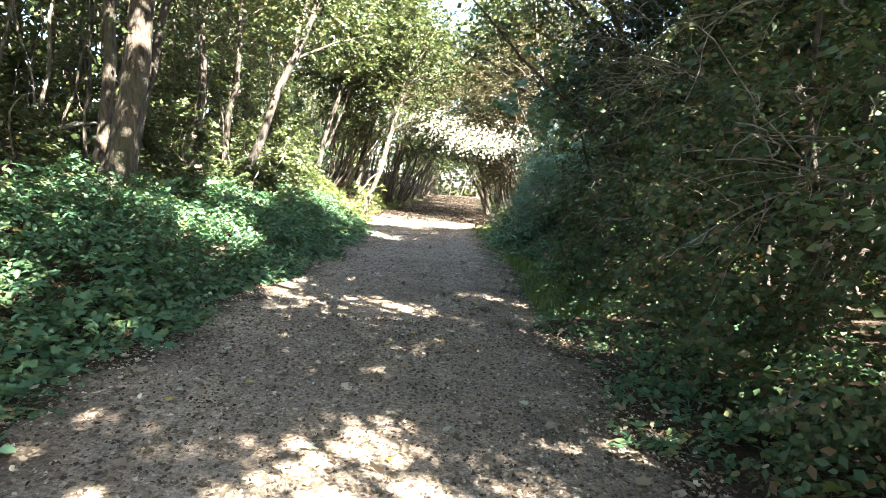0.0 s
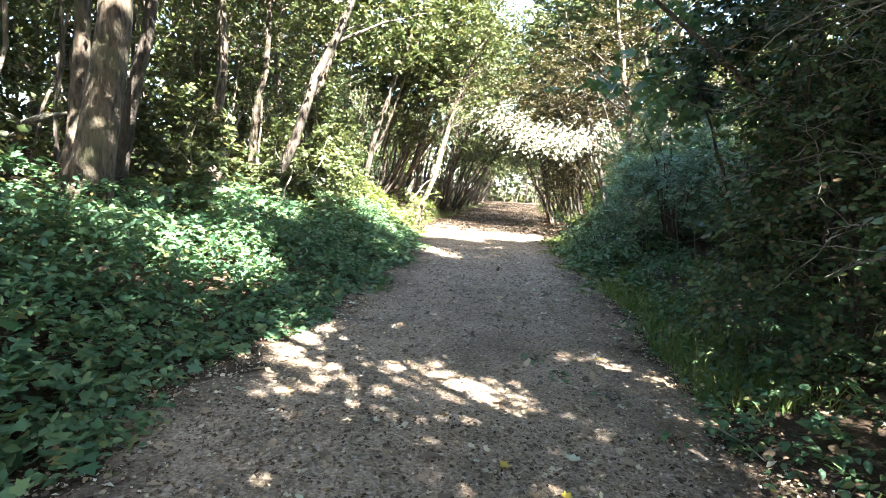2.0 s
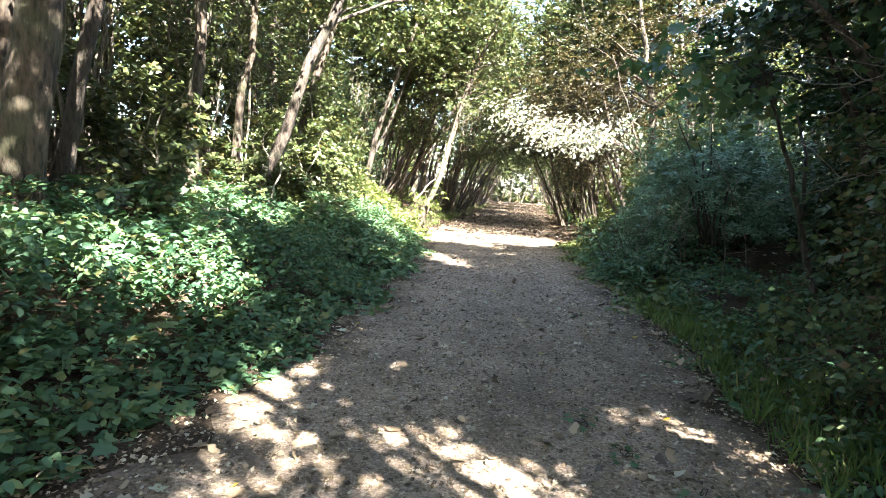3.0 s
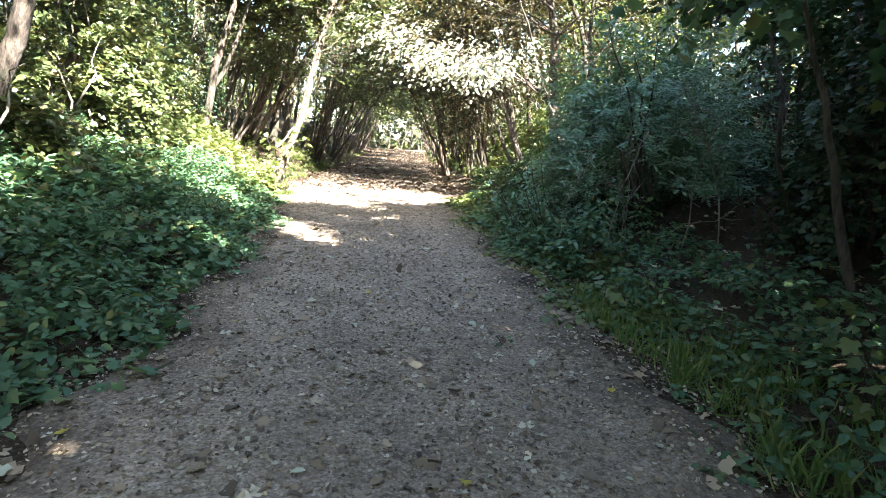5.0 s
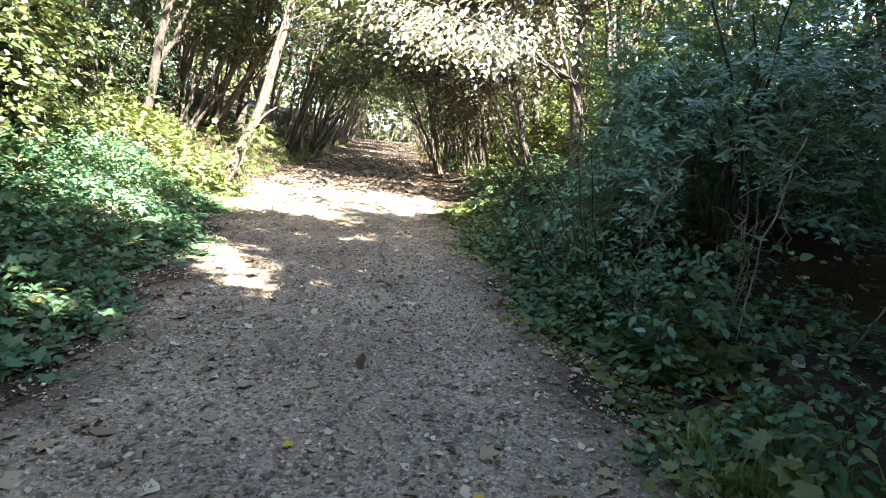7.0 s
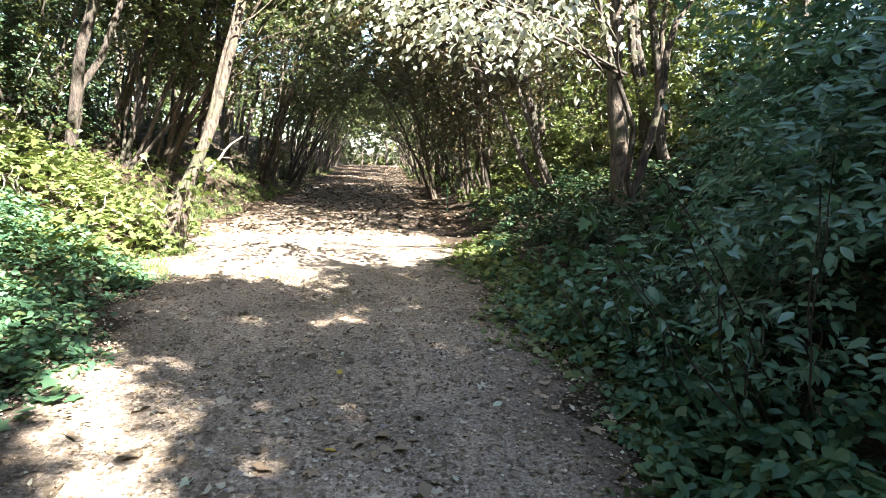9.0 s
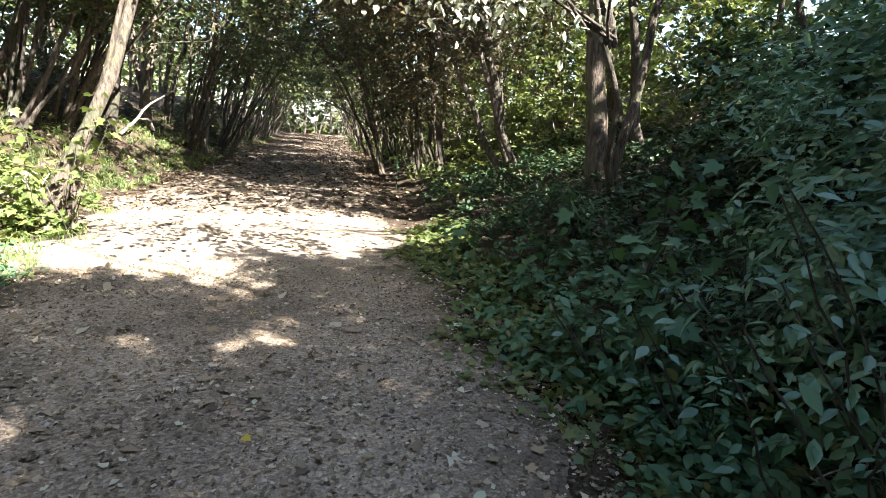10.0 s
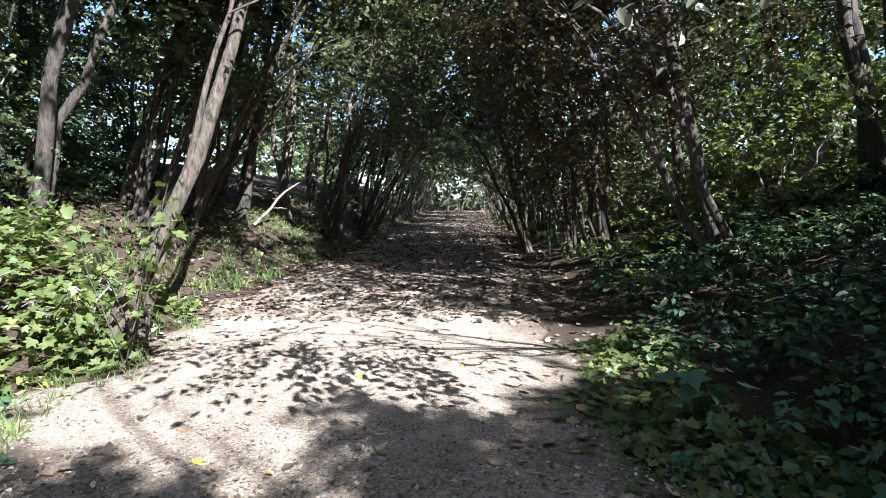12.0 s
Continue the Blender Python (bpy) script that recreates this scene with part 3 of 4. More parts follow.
# the wood on both sides: arching coppice, then taller trees behind
k = 100
for y in np.arange(25, 84, 2.6):
    for side in (-1, 1):
        k += 1
        r = np.random.default_rng(k)
        yy = y + r.uniform(-1, 1)
        if side > 0 and yy < 28:
            continue
        x = (left_edge(yy) - r.uniform(0.5, 1.6)) if side < 0 else (right_edge(yy) + r.uniform(0.4, 1.5))
        if side < 0 and yy < 31:
            x -= 1.5
        far = yy > 48
        tree(float(x), float(yy), r.uniform(6, 8), r.uniform(0.045, 0.08), (-side * (r.uniform(1.4, 3.2) if side < 0 else r.uniform(0.1, 1.6)), r.uniform(-0.9, 0.9)), BARK if r.random() < 0.5 else BARK_DARK,
             LEAF_DUSKY if side > 0 and yy < 40 and r.random() < 0.6 else LEAF_HAZEL, k, (2.3, 2.2, 2.6), 0.62, 16 if far else 30, 9 if far else 15, size=0.24 if far else 0.13,
             label="many-stemmed coppiced tree arching over the path", group="coppiced trees along the path", stems=4 if far else 6, spread=0.55, limbs=6 if far else 10, low=0.3)
for side in (-1, 1):
    for y in np.arange(-8, 50, 3.4):
        for row in (0, 1):
            k += 1
            r = np.random.default_rng(k)
            yy = y + r.uniform(-1.3, 1.3)
            x = left_edge(yy) - r.uniform(4.4, 6.8) - 4.0 * row if side < 0 else right_edge(yy) + r.uniform(4.2, 6.0) + 4.5 * row
            if side > 0 and 20 < yy < 32 and row == 1:
                continue
            tree(float(x), float(yy), r.uniform(7.5, 10.5), r.uniform(0.05, 0.11), (-side * r.uniform(0, 1.4), r.uniform(-0.6, 0.6)), (BARK, BARK_DARK, BARK_PALE)[k % 3],
                 LEAF_HAZEL, k, (2.5, 2.5, 3.4), 0.55, 16 if row else 22, 9, size=0.2 if row else 0.13, label="slender woodland tree with a leafy crown", group="woodland trees", stems=1 + k % 3, spread=0.4, limbs=6, low=0.3)

for n in range(66):
    r = np.random.default_rng(900 + n)
    yy = r.uniform(3, 25)
    xx = left_edge(yy) - r.uniform(3.2, 7.5)
    tree(float(xx), float(yy), r.uniform(4.5, 7.5), r.uniform(0.018, 0.04), (r.uniform(-0.5, 1.3), r.uniform(-0.6, 0.6)), (BARK_DARK, BARK_PALE, BARK_PALE)[n % 3], LEAF_HAZEL, 900 + n, (1.0, 1.0, 1.6), 0.7, 7, 7, size=0.1,
         label="thin pole-like young tree in the wood", group="thin stems in the wood", stems=1 + n % 2, spread=0.3, limbs=5, low=0.2)

# ---- shrubs ----
k = 500
HOLLY, ELDER, HAZEL = "dense dark green holly thicket filled out beside the path", "rounded blue-green elder bush beside the path", "leafy green hazel bush under the trees"
# the rear dark shrubs are added to shut out sky and deepen the shade
for x, y, rx, ry, h, n, leaf, base in [(2.75, 2.0, 1.3, 1.6, 3.3, 2000, LEAF_THICKET, 0.1), (3.0, 4.7, 1.5, 1.7, 4.4, 2400, LEAF_THICKET, 0.1), (2.9, 7.2, 1.3, 1.2, 3.7, 1800, LEAF_THICKET, 0.12), (4.0, 9.9, 2.2, 1.9, 5.0, 1800, LEAF_DARK, 0.62), (4.3, 12.2, 2.2, 1.6, 4.8, 1500, LEAF_DARK, 0.55),
                                   (3.5, 14.6, 1.6, 1.6, 3.1, 3400, LEAF_BLUE, 0.08), (4.9, 16.7, 1.4, 1.3, 2.4, 900, LEAF_BLUE, 0.08), (2.9, -1.0, 1.3, 1.6, 3.8, 800, LEAF_DARK, 0.1), (6.2, 5.5, 1.8, 2.8, 5.2, 900, LEAF_DARK, 0.1), (6.9, 10.5, 1.4, 3.0, 4.8, 1100, LEAF_DARK, 0.05), (6.6, 15.5, 1.6, 2.0, 4.0, 700, LEAF_DARK, 0.05), (8.6, 7.0, 1.8, 2.4, 6.0, 1200, LEAF_DARK, 0.03), (9.0, 11.3, 1.8, 2.2, 5.6, 1200, LEAF_DARK, 0.03), (5.6, 12.4, 1.3, 1.3, 4.6, 900, LEAF_DARK, 0.05), (8.0, 14.2, 1.6, 1.8, 5.0, 900, LEAF_DARK, 0.03), (9.0, 17.8, 1.8, 2.0, 4.6, 900, LEAF_DARK, 0.03), (5.3, 7.6, 1.6, 1.6, 5.6, 1100, LEAF_DARK, 0.4), (10.8, 14.5, 2.0, 3.0, 6.5, 900, LEAF_DARK, 0.03), (12.0, 19.5, 2.0, 2.6, 6.0, 700, LEAF_DARK, 0.03), (-6.4, 24.2, 1.5, 1.8, 4.6, 900, LEAF_DARK, 0.05), (-7.6, 20.6, 1.5, 1.7, 4.6, 900, LEAF_DARK, 0.05), (-6.4, 28.4, 1.3, 1.6, 4.2, 700, LEAF_DARK, 0.05), (5.1, 9.7, 1.2, 1.3, 3.8, 1700, LEAF_DARK, 0.03), (4.6, 11.6, 0.9, 1.0, 3.2, 1300, LEAF_DARK, 0.03), (6.9, 8.2, 1.6, 1.7, 7.4, 1700, LEAF_DARK, 0.03), (7.6, 12.0, 1.6, 1.8, 7.6, 1700, LEAF_DARK, 0.03), (5.4, 18.4, 1.3, 1.2, 1.8, 1000, LEAF_DARK, 0.03), (6.5, 15.6, 1.3, 1.2, 5.2, 1600, LEAF_DARK, 0.03), (-7.6, 23.2, 1.6, 1.8, 6.8, 1500, LEAF_DARK, 0.03), (-8.6, 27.0, 1.7, 1.9, 7.0, 1500, LEAF_DARK, 0.03), (-9.0, 18.6, 1.7, 1.9, 7.0, 1300, LEAF_DARK, 0.03), (-9.4, 13.5, 1.7, 2.2, 6.5, 1200, LEAF_DARK, 0.03)]:
    k += 1
    shrub("shrub", x, y, rx, ry, h, n if x < 6 or h > 7 else n * 3 // 4, leaf, k, (HOLLY if x > 0 else "dark green holly bush filling out the wooded bank") if leaf is not LEAF_BLUE else ELDER, base=base, size=0.08 if leaf is LEAF_BLUE else (0.06 if x < 3.1 else 0.095), stems=9, bark=BARK_DARK, tilt=0.45 if leaf is LEAF_BLUE else 0.8, outline=NEAR if y < 17 and x < 5 and leaf is LEAF_BLUE else OVAL)
for x, y, rx, ry, h, n in [(-7.6, 4.5, 1.6, 1.8, 3.6, 500), (-7.8, 8.5, 1.6, 1.8, 4.0, 600), (-7.2, 12.0, 1.5, 1.8, 4.2, 700), (-6.8, 15.0, 1.5, 1.6, 4.0, 800), (-5.0, 16.6, 1.2, 1.5, 3.0, 900), (-5.6, 18.9, 1.3, 1.3, 2.6, 800), (-6.6, 23.5, 1.4, 1.8, 3.0, 500), (-7.5, 28.0, 1.5, 2.2, 3.4, 500), (-7.6, 0.5, 1.6, 2.0, 3.6, 400), (-4.9, 10.6, 0.8, 0.8, 1.5, 260), (-4.7, 13.0, 0.8, 0.9, 1.7, 300), (-4.6, 14.9, 0.9, 0.9, 1.9, 340), (-5.9, 10.2, 0.8, 0.9, 1.7, 260), (-6.0, 7.4, 0.7, 0.8, 1.2, 200),
                           (6.0, 25.5, 1.5, 1.6, 2.4, 600), (7.4, 22.5, 1.7, 1.8, 2.4, 600), (8.6, 27.5, 1.8, 2.0, 3.2, 600), (5.2, 30.5, 1.4, 1.8, 2.8, 500), (-0.5, 87.0, 1.8, 1.0, 4.0, 700), (2.6, 86.5, 1.8, 1.0, 3.4, 700), (5.6, 86.0, 1.8, 1.0, 4.0, 700), (8.6, 85.0, 1.8, 1.2, 4.0, 700), (-3.9, 38.5, 0.9, 1.6, 2.2, 300), (4.2, 35.5, 1.0, 2.0, 2.6, 350)]:
    k += 1
    shrub("shrub", x, y, rx, ry, h, n, LEAF_HAZEL if x < 0 or y > 60 else LEAF_LIME, k, HAZEL if x < 0 or y > 60 else "sunlit light green bush beyond the path", base=0.05, size=0.105 if y < 60 else 0.15, stems=5)

for x, y, rx, ry, h, n in [(-3.3, 20.95, 0.5, 0.4, 0.75, 55), (-3.9, 20.5, 0.5, 0.5, 0.9, 70), (-4.6, 20.2, 0.6, 0.6, 0.9, 80), (-3.7, 19.6, 0.5, 0.5, 0.6, 50), (-3.6, 22.4, 0.5, 0.5, 0.6, 50)]:
    k += 1
    shrub("leafy_plant", x, y, rx, ry, h, n, LEAF_LIME, k, "sunlit yellow-green leafy plant at the path's edge", "plant", 0.11, stems=4, group="leafy plants at the path's edge", outline=LOBED, hollow=0.2, count=5)
tree(3.25, 10.3, 3.3, 0.045, (-0.9, 0.6), BARK_DARK, LEAF_IVY, 42, (0.8, 0.8, 0.3), 0.92, 15, 7, size=0.15, label="young maple with broad leaves over the verge", low=0.5, outline=LOBED, limbs=12)

# ---- undergrowth ----
def cover(name, n, xr, yr, leaf, seed, label, height, size, outline=OVAL, edge=0.0, side=-1, lump=1.0, count=9):
    """Ground cover on one side of the path: upright leafy stalks, lower at the edge."""
    r = np.random.default_rng(seed)
    y = r.uniform(*yr, n)
    d = r.uniform(xr[0], xr[1], n)
    x = left_edge(y) - d if side < 0 else right_edge(y) + d
    x = x - side * 0.18 * np.sin(y * 2.3 + seed) * (d < 1)
    g = land(x, y)
    hh = height * smooth(0.15 + d / 1.4) * np.clip(1 + 0.45 * lump * wavy(x * 0.9 + seed, y * 0.8), 0.3, 2)
    at = np.stack([x, y, g + hh * r.uniform(0.25, 1, n) ** 0.7], -1)
    ways = r.normal(0, 1, (n, 3)) * np.array([1, 1, 0.25])
    v, f = sprays(at, ways, r, count, 0.2, size, 0.2, outline, 0.4)
    return tagged(new(name, from_arrays(name, v, f, leaf)), label, "undergrowth", kind="stuff")


cover("nettles", 7200, (0.0, 2.7), (-1, 20), LEAF_IVY, 21, "green nettles and ivy covering the bank", 0.5, 0.07, NEAR)
cover("ivy", 2200, (-0.1, 2.8), (-1, 17), LEAF_IVY, 22, "broad lobed ivy leaves over the bank", 0.42, 0.1, LOBED, count=5)
cover("brambles", 1500, (2.4, 7.0), (-1, 34), LEAF_HAZEL, 23, "low bramble leaves under the trees", 0.45, 0.11, count=7)
cover("bank_plants", 1100, (0.1, 2.6), (24, 60), LEAF_LIME, 24, "pale green weeds on the far bank", 0.25, 0.09, lump=1.6, count=7)
cover("verge_plants", 2600, (-0.05, 2.0), (-1, 19), LEAF_IVY, 25, "green low weeds along the verge", 0.34, 0.075, NEAR, side=1)
# the lighter leaf colour stands in for light on the verge
cover("verge_clover", 1700, (-0.25, 0.75), (11, 21.5), LEAF_LIME, 26, "bright green low leaves along the verge", 0.16, 0.08, side=1, outline=LOBED, count=4)
cover("verge_shoots", 450, (0.1, 0.7), (12.6, 16.6), LEAF_IVY, 38, "leafy green shoots between the path and the bushes", 0.95, 0.085, NEAR, side=1)
cover("slope_plants", 2300, (0.8, 5.0), (14.5, 25), LEAF_DARK, 30, "dark green plants covering the shaded slope", 0.42, 0.085, NEAR, side=1)
cover("wood_floor_plants", 2200, (0.8, 7.5), (22, 46), LEAF_LIME, 27, "sunlit green plants under the trees", 0.5, 0.12, side=1, count=7)
cover("far_plants", 900, (0.0, 3.0), (44, 90), LEAF_HAZEL, 28, "green plants along the far path", 0.6, 0.2, side=1, count=7)
cover("sunny_plants", 950, (0.05, 2.4), (18.5, 23.2), LEAF_LIME, 29, "sunlit lime-green plants beside the path", 0.75, 0.11, LOBED, count=4)

BLADE = (np.array([[-0.03, 0, 0], [0.03, 0, 0], [0.026, 0.55, 0.05], [0, 1, -0.12], [-0.026, 0.55, 0.05]]), np.array([[0, 1, 2], [0, 2, 4], [4, 2, 3]]))


def grass(name, n, at_edge, yr, seed, label, length, side, per=14):
    """Tufts of thin blades at one edge of the path."""
    r = np.random.default_rng(seed)
    y = r.uniform(*yr, n)
    d = r.uniform(*at_edge, n)
    x = left_edge(y) - d if side < 0 else right_edge(y) + d
    base = np.repeat(np.stack([x, y], -1), per, 0) + r.normal(0, 0.05, (n * per, 2))
    at = np.concatenate([base, land(base[:, 0], base[:, 1])[:, None]], 1)
    way = r.normal(0, 0.45, at.shape) + np.array([0, 0, 1.0])
    v, f = leaves(at, way, r.normal(0, 1, at.shape), length * r.uniform(0.5, 1.2, len(at)), BLADE)
    return tagged(new(name, from_arrays(name, v, f, GRASS)), label, "grass", kind="stuff")


grass("verge_grass", 260, (0.0, 0.9), (6.5, 12), 35, "thin green grass along the verge", 0.2, 1)
grass("edge_grass", 60, (-0.5, 0.4), (18.6, 22.6), 36, "sunlit grass tufts at the path's edge", 0.14, -1)
grass("bank_grass", 240, (0.1, 2.8), (22, 34), 37, "green grass on the shaded bank", 0.2, -1)

# ---- far wood ----
def far_wood(name, n, place, leaf, seed, label):
    r = np.random.default_rng(seed)
    at = place(r, n)
    v, f = sprays(at, r.normal(0, 1, (n, 3)) * np.array([1, 1, 0.4]), r, 8, 1.2, 0.55, tilt=1.6)
    return tagged(new(name, from_arrays(name, v, f, leaf)), label, "trees", kind="stuff")


def flank(side):
    def place(r, n):
        y = r.uniform(-12, 95, n)
        d = 11.5 + r.exponential(2.5, n)
        x = np.where(side < 0, left_edge(y) - d, right_edge(y) + d)
        z = land(x, y) + r.uniform(0, 1, n) ** 0.8 * 9.0
        return np.stack([x, y, z], -1)
    return place


def end(r, n):
    x = r.uniform(-16, 24, n)
    y = 89 + r.exponential(4, n)
    return np.stack([x, y, r.uniform(0, 1, n) ** 1.8 * 11], -1)


def behind(r, n):
    x = r.uniform(-16, 16, n)
    return np.stack([x, -14 - r.exponential(2, n), r.uniform(0, 10, n)], -1)


far_wood("far_wood", 2900, flank(-1), LEAF_HAZEL, 31, "leafy wood behind the bank")
far_wood("far_wood", 2900, flank(1), LEAF_HAZEL, 32, "leafy wood beyond the thicket")
far_wood("far_wood", 2400, end, LEAF_HAZEL, 33, "leafy wood closing the end of the path")
far_wood("far_wood", 600, behind, LEAF_HAZEL, 34, "leafy wood round the start of the path")

# ---- litter and stones ----
RAGGED = (np.array([[0, 0, 0], [0.3, 0.12, 0.12], [0.2, 0.42, 0.02], [0.36, 0.62, 0.16], [0.05, 1, 0.05], [-0.22, 0.66, -0.03], [-0.3, 0.3, 0.1]]), np.array([[0, 1, 2], [0, 2, 6], [6, 2, 5], [5, 2, 3], [5, 3, 4]]))


def litter(name, n, yr, mat, seed, label, size, wide=0.0):
    r = np.random.default_rng(seed)
    y = yr[0] + (yr[1] - yr[0]) * r.uniform(0, 1, n)
    x = left_edge(y) - wide + (right_edge(y) - left_edge(y) + 2 * wide) * r.uniform(0, 1, n)
    z = land(x, y) + np.where(wide > 2, 0.012, 0.021)
    al = r.normal(0, 1, (n, 3)) * np.array([1, 1, 0.2])
    v, f = leaves(np.stack([x, y, z], -1), al, np.array([0, 0, 1.0]) + r.normal(0, 0.22 if size > 0.03 else 0.5, (n, 3)), size * r.uniform(0.4, 1.3, n), RAGGED if size > 0.03 else OVAL, 1.1)
    return tagged(new(name, from_arrays(name, v, f, mat)), label, "leaf litter", kind="stuff")


# path litter skips the sunlit band, left bare so that it looks brighter
litter("leaf_litter", 19000, (-1, 18.9), LITTER, 51, "small dry brown leaves scattered over the path", 0.036, 0.3)
litter("leaf_crumbs", 47000, (0, 19.5), LITTER, 54, "broken leaf crumbs and chips trodden into the path", 0.026, 0.15)
litter("leaf_crumbs", 12000, (-1, 6), LITTER_DARK, 55, "dark leaf crumbs trodden into the start of the path", 0.03, 0.2)
litter("leaf_litter", 1700, (0, 19), LITTER, 56, "larger curled dry leaves lying on the path", 0.055, 0.25)
litter("bank_litter", 12000, (2, 40), LITTER, 53, "brown dead leaves lying over the bank", 0.09, 5.5)
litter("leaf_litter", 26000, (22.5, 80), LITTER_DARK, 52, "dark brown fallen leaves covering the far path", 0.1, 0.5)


def stones(n, yr, seed):
    r = np.random.default_rng(seed)
    y = r.uniform(*yr, n)
    x = left_edge(y) + 0.1 + (right_edge(y) - left_edge(y) - 0.2) * r.uniform(0, 1, n)
    oct_v = np.array([[1, 0, 0], [-1, 0, 0], [0, 1, 0], [0, -1, 0], [0, 0, 0.9]], float)
    oct_f = np.array([[0, 2, 4], [2, 1, 4], [1, 3, 4], [3, 0, 4]])
    a = r.uniform(0, 6.28, n)
    s = 0.004 + r.exponential(0.0035, n)
    vv = oct_v[None] * r.uniform(0.6, 1.3, (n, 5, 1)) * s[:, None, None]
    c, w = np.cos(a)[:, None], np.sin(a)[:, None]
    vv = np.stack([vv[:, :, 0] * c - vv[:, :, 1] * w, vv[:, :, 0] * w + vv[:, :, 1] * c, vv[:, :, 2]], -1)
    vv += np.stack([x, y, path_top(x, y) - s * 0.1], -1)[:, None]
    f = (oct_f[None] + (np.arange(n) * 5)[:, None, None]).reshape(-1, 3)
    return tagged(new("pebbles", from_arrays("pebbles", vv.reshape(-1, 3), f, PEBBLE)), "small grey and brown stones bedded in the path", "gravel", kind="stuff")


stones(5000, (-1, 20), 61)


# ---- saplings with broad leaves, each leaf a part ----
# one leaf shape in two tones: lighter for maples in sun, darker for shade
BROAD = from_arrays("broad_leaf", LOBED[0] * np.array([1.0, 1, 1]), LOBED[1], LEAF_LIME)
BROAD_DARK = from_arrays("broad_leaf_dark", LOBED[0] * np.array([1.0, 1, 1]), LOBED[1], LEAF_IVY)
POINTED_V = np.array([[0, 0, 0], [0.2, 0.22, 0.05], [0.26, 0.5, 0.06], [0.13, 0.8, 0.02], [0, 1.05, -0.08], [-0.13, 0.8, 0.02], [-0.26, 0.5, 0.06], [-0.2, 0.22, 0.05], [0, 0.5, 0.0]])
POINTED = from_arrays("pointed_leaf", POINTED_V, np.array([(8, i, (i + 1) % 8) for i in range(8)]), LEAF_BLUE)


def sapling(name, x, y, h, n, size, mesh, seed, label, lean=(0, 0), category="sapling", group="saplings beside the path", z0=None, base_r=0.007, sides=3):
    """A young plant: a few thin stems with broad leaves on stalks."""
    r = np.random.default_rng(seed)
    z0 = float(land(x, y)) if z0 is None else z0
    ob = thing(name, x, y, z0 - 0.02, label, category, group)
    for k in range(sides):
        a = r.uniform(0, 6.28)
        end = np.array([lean[0] + 0.28 * h * math.cos(a), lean[1] + 0.28 * h * math.sin(a), h * r.uniform(0.7, 1.0)])
        line = bent((0, 0, 0), end, 9, 0.02, r, 0.03)
        v, f = tube(line, np.linspace(base_r, 0.003, 9), 6)
        stem = part("stem", from_arrays("stem", v, f, BARK_DARK, True), ob)
        for j in range(n // sides):
            q = line[min(8, 3 + int(6 * j / (n // sides)))]
            b = r.uniform(0, 6.28)
            out = Vector((math.cos(b), math.sin(b), r.uniform(-0.15, 0.35)))
            leaf = part("leaf", mesh, stem)
            turn = out.to_track_quat("Y", "Z").to_matrix().to_4x4()
            s_ = size * r.uniform(0.6, 1.15)
            leaf.matrix_basis = Matrix.Translation(Vector(q) + out * 0.09) @ turn @ pose(0, 0, 0, r.uniform(-75, -5), r.uniform(-30, 30), 0) @ Matrix.Diagonal((s_, s_, s_, 1))
    return ob


MAPLE = "broad-leaved maple sapling in the shade of the verge"
for n, (x, y, h, m_) in enumerate([(2.05, 15.9, 0.75, 24), (2.35, 16.8, 0.9, 24), (2.9, 16.3, 1.15, 24), (2.1, 17.9, 0.6, 18), (2.7, 18.2, 0.85, 21), (3.3, 17.6, 1.1, 21), (1.85, 19.2, 0.45, 15)]):
    sapling("maple_sapling", x, y, h, m_, 0.17, BROAD_DARK, 200 + n, MAPLE)
for n, (x, y, h, m_) in enumerate([(-2.75, 21.0, 1.25, 27), (-2.72, 20.8, 1.9, 36), (-2.95, 20.7, 1.0, 30), (-3.55, 19.6, 0.8, 24), (-3.1, 19.0, 0.6, 18), (-3.9, 20.6, 1.0, 18)]):
    sapling("maple_sapling", x, y, h, m_ + 9, 0.125, BROAD, 220 + n, "sunlit pale green maple sapling beside the path")
for n, (x, y, h, m_) in enumerate([(1.75, 11.4, 0.38, 18), (2.2, 9.2, 0.5, 21), (2.5, 10.0, 0.55, 21), (1.95, 8.0, 0.45, 15), (2.75, 8.7, 0.6, 18), (1.75, 2.1, 0.4, 15)]):
    sapling("seedling", x, y, h, m_, 0.11, BROAD, 240 + n, "yellow-green leafy seedling on the verge", group="seedlings on the verge")
for n, (x, y, h, m_) in enumerate([(1.9, 14.3, 0.9, 30), (1.8, 15.3, 0.85, 27), (2.0, 13.4, 0.8, 27), (1.85, 12.7, 0.6, 24), (1.75, 16.1, 0.7, 24), (2.3, 15.6, 1.1, 27)]):
    sapling("elder_shoot", x, y, h, m_, 0.09, POINTED, 260 + n, "grey-green elder shoot at the bush's edge", lean=(-0.15, 0.1), group="elder shoots at the verge")


for n, (x, y, h, m_, lean) in enumerate([(1.8, 14.6, 1.2, 36, (-0.5, -0.15)), (1.95, 14.3, 1.55, 36, (-0.6, -0.05)), (2.1, 14.5, 1.75, 33, (-0.35, -0.1))]):
    sapling("elder_branch", x, y, h, m_ + 15, 0.072, POINTED, 270 + n, "long grey-green elder spray arching towards the path", lean=lean, group="elder shoots at the verge")


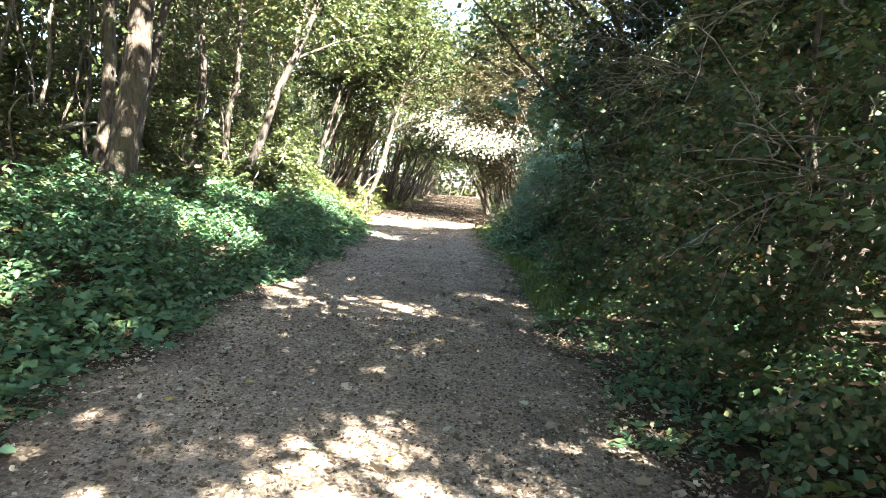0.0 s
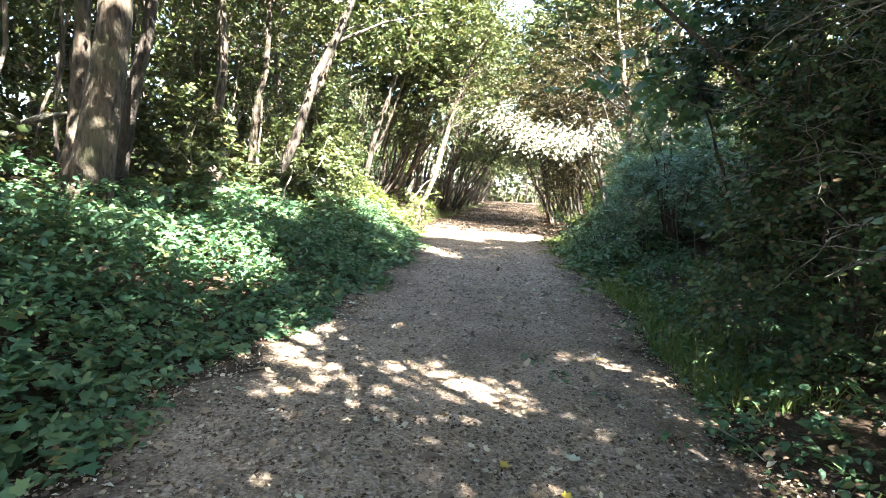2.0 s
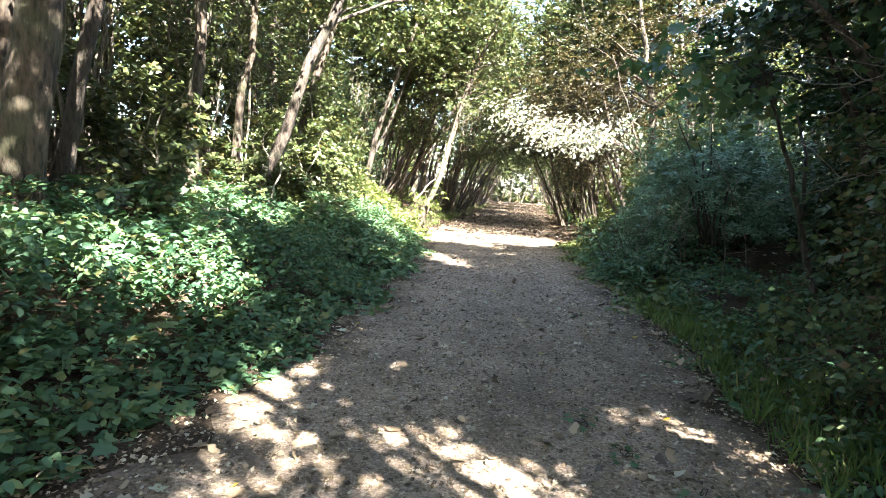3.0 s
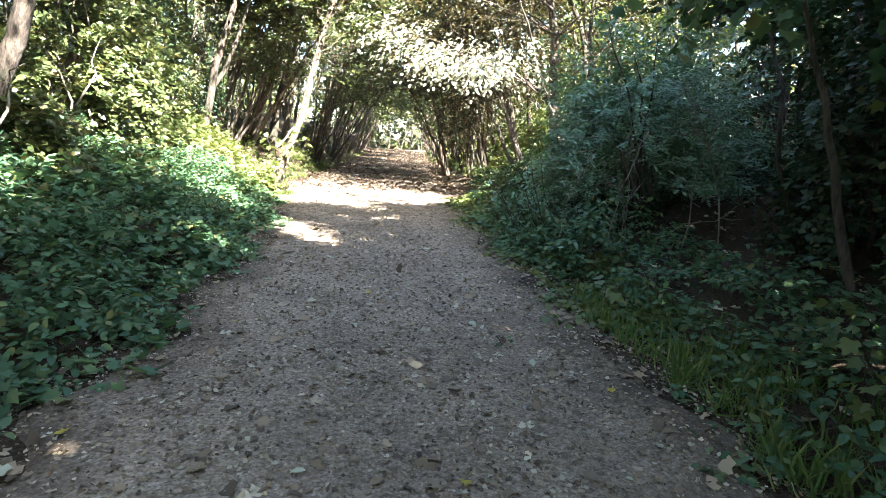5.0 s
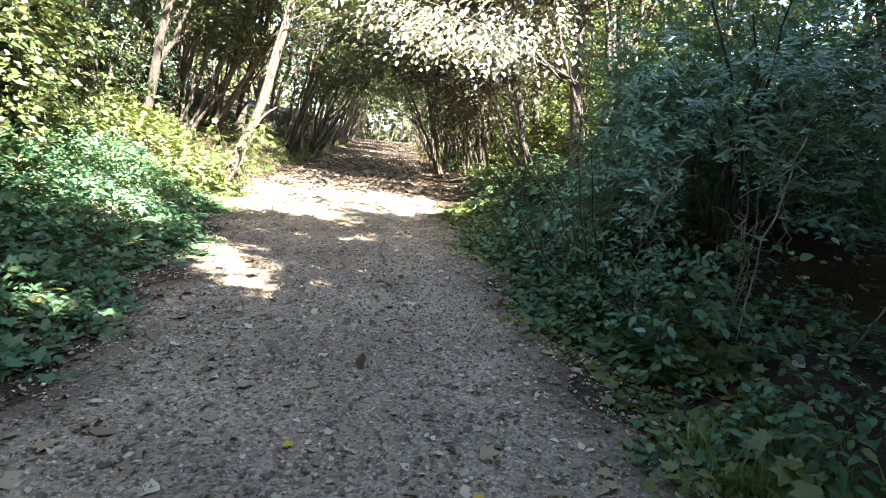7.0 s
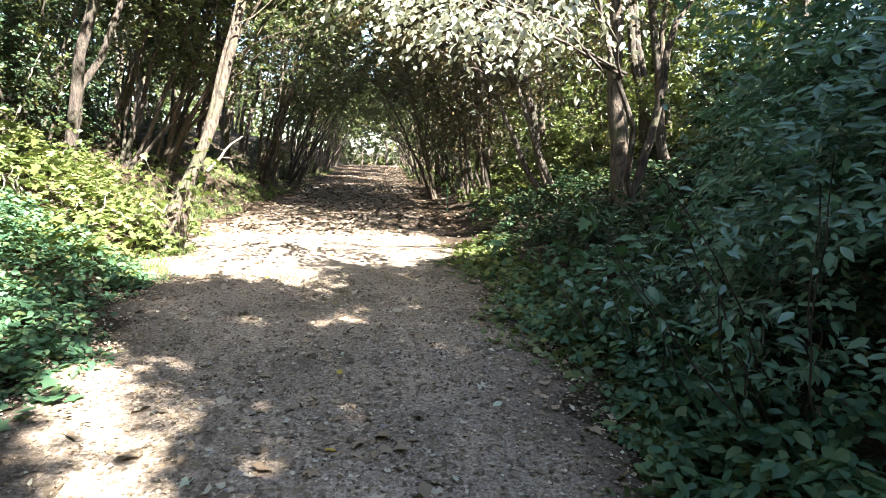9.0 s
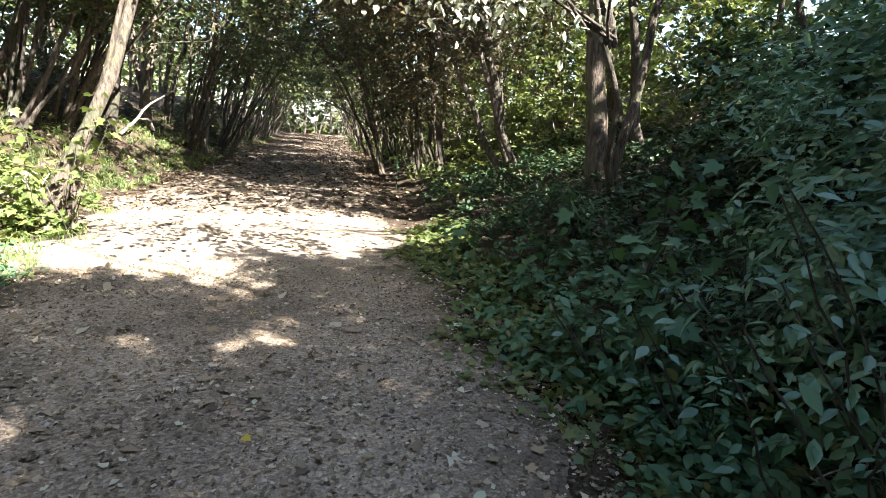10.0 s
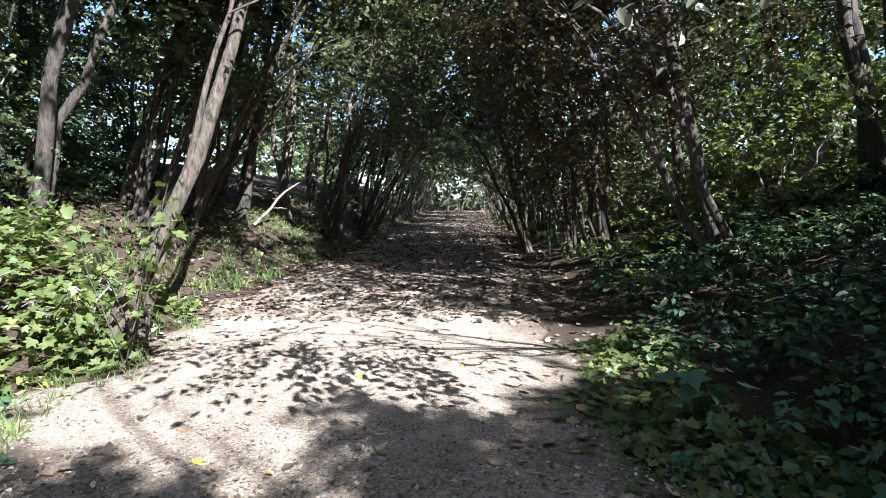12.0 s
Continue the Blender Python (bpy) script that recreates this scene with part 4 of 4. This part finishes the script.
# ---- bare and fallen wood ----
def dead_branch(x, y, z, end, seed, label, n=7, radius=0.008, name="dead_branch", reach=0.5):
    """A bare branch and its crooked twigs."""
    r = np.random.default_rng(seed)
    ob = thing(name, x, y, z, label, "branch", "bare branches in the thicket")
    line = bent((0, 0, 0), end, 10, 0.03, r, 0.15)
    v, f = tube(line, np.linspace(radius, 0.004, 10), 6)
    part("stem", from_arrays("stem", v, f, TWIG, True), ob)
    for k in range(n):
        q = line[2 + int(7 * k / n)]
        e = q + r.normal(0, 1, 3) * np.array([0.5, 0.5, 0.4]) * reach + 0.25 * (line[-1] - line[0]) * reach
        v, f = tube(bent(q, e, 7, 0.03, r), np.linspace(radius * 0.5, 0.0025, 7), 5)
        part("twig", from_arrays("twig", v, f, TWIG, True), ob)
    return ob


BARE = "grey bare crooked branch hanging in the thicket"
for n, (x, y, z, end) in enumerate([(2.4, 4.4, 2.9, (-0.9, 0.4, -0.3)), (2.7, 5.6, 2.6, (-1.1, 0.3, 0.2)), (2.6, 3.6, 2.2, (-0.9, -0.2, -0.5)), (2.9, 3.2, 2.8, (-1.0, -0.3, 0.1)), (2.5, 6.2, 1.6, (-0.9, 0.3, -0.7)), (2.6, 4.0, 1.2, (-0.8, 0.3, -0.5)),
                                    (2.5, 12.9, 0.1, (-0.55, -0.4, 1.4)), (2.6, 13.2, 0.1, (-0.5, -0.9, 1.7)), (2.4, 12.6, 1.7, (-0.5, -0.4, -1.2)), (2.9, 12.4, 0.1, (-0.3, -0.9, 1.6)), (2.3, 13.6, 1.5, (-0.5, -0.2, -0.9)), (3.0, 11.9, 0.1, (-0.6, 0.1, 1.9)),
                                    (2.3, 14.9, 0.9, (-0.55, -0.3, -0.6)), (2.4, 15.4, 0.3, (-0.4, -0.5, 0.5))]):
    dead_branch(x, y, z + float(land(x, y)) * (z < 0.5), end, 300 + n, BARE)
for n in range(32):
    r = np.random.default_rng(400 + n)
    y, z = r.uniform(2.2, 8.0), r.uniform(1.0, 3.6)
    dead_branch(2.4, y, z, (-r.uniform(0.5, 1.0), r.uniform(-0.6, 0.6), r.uniform(-0.5, 0.5)), 420 + n, BARE, 8, 0.008, reach=0.7)
dead_branch(1.75, 2.9, 0.32, (0.75, -0.5, -0.2), 330, "pale broken branch lying in the verge plants", 4, 0.02)
dead_branch(-3.9, 9.6, float(land(-3.9, 9.6)) + 0.1, (0.45, -0.2, 0.55), 331, "pale dry twigs standing in the undergrowth", 8, 0.012)
dead_branch(-6.4, 9.0, float(land(-6.4, 9.0)) + 0.25, (1.3, -0.3, 0.25), 332, "thick curved bough lying on the bank", 2, 0.07)
dead_branch(-4.4, 29.4, float(land(-4.4, 29.4)) + 0.05, (1.3, 2.2, 1.5), 333, "fallen pale bough propped against a forked tree", 4, 0.05)
dead_branch(0.35, 6.6, float(land(0.35, 6.6)) + 0.02, (0.9, -0.9, 0.0), 334, "thin dark stick lying on the path", 2, 0.007, "stick", 0.15)

ob = thing("stake", 2.35, 27.0, float(land(2.35, 27.0)) - 0.05, "thin green upright stake at the path's edge", "stake")
v, f = tube(np.array([[0, 0, z] for z in (0, 0.5, 1.0, 1.35, 1.37)]), [0.016, 0.016, 0.015, 0.015, 0.004], 8)
m, nt, bsdf = material("stake_green")
nt.links.new(ramp(nt, noise_tex(nt, 9, 3), [(0.3, (0.02, 0.06, 0.035)), (0.7, (0.04, 0.10, 0.06))]), bsdf.inputs["Base Color"])
part("pole", from_arrays("pole", v, f, m, True), ob)

# ---- large leaves lying on the path ----
r = np.random.default_rng(88)
shapes = []
for mat, word in ((LITTER_PALE, "pale grey-green"), (LITTER_YELLOW, "yellow"), (LITTER_BROWN, "dry brown")):
    for outline in (LOBED, (POINTED_V, np.array([(8, i, (i + 1) % 8) for i in range(8)]))):
        shapes.append((from_arrays("fallen_leaf", outline[0] * np.array([1, 1, 1.6]), outline[1], mat), word))
for n in range(290):
    y = r.uniform(1.5, 21)
    x = r.uniform(left_edge(y) + 0.1, right_edge(y) - 0.1)
    me, word = shapes[(0, 1, 4, 3, 4, 5, 4, 5, 4, 5, 4, 5, 2, 4, 5, 4)[n % 16]]
    s_ = r.uniform(0.05, 0.11) if word != "yellow" else r.uniform(0.04, 0.07)
    ob = new("fallen_leaf", me)
    ob.matrix_basis = pose(x, y, float(land(x, y)) + 0.028, r.uniform(-14, 14), r.uniform(-14, 14), r.uniform(0, 360)) @ Matrix.Diagonal((s_, s_, s_, 1))
    tagged(ob, word + " fallen leaf lying flat on the gravel path", "leaf", "fallen leaves on the path")

for n, (x, y) in enumerate([(0.25, 6.9), (0.55, 6.5), (0.05, 7.3), (0.8, 5.9), (0.45, 10.6)]):
    sapling("weed", x, y, 0.09, 9, 0.05, BROAD_DARK, 280 + n, "small green weed growing in the gravel path", category="weed", group="weeds in the path", base_r=0.003)
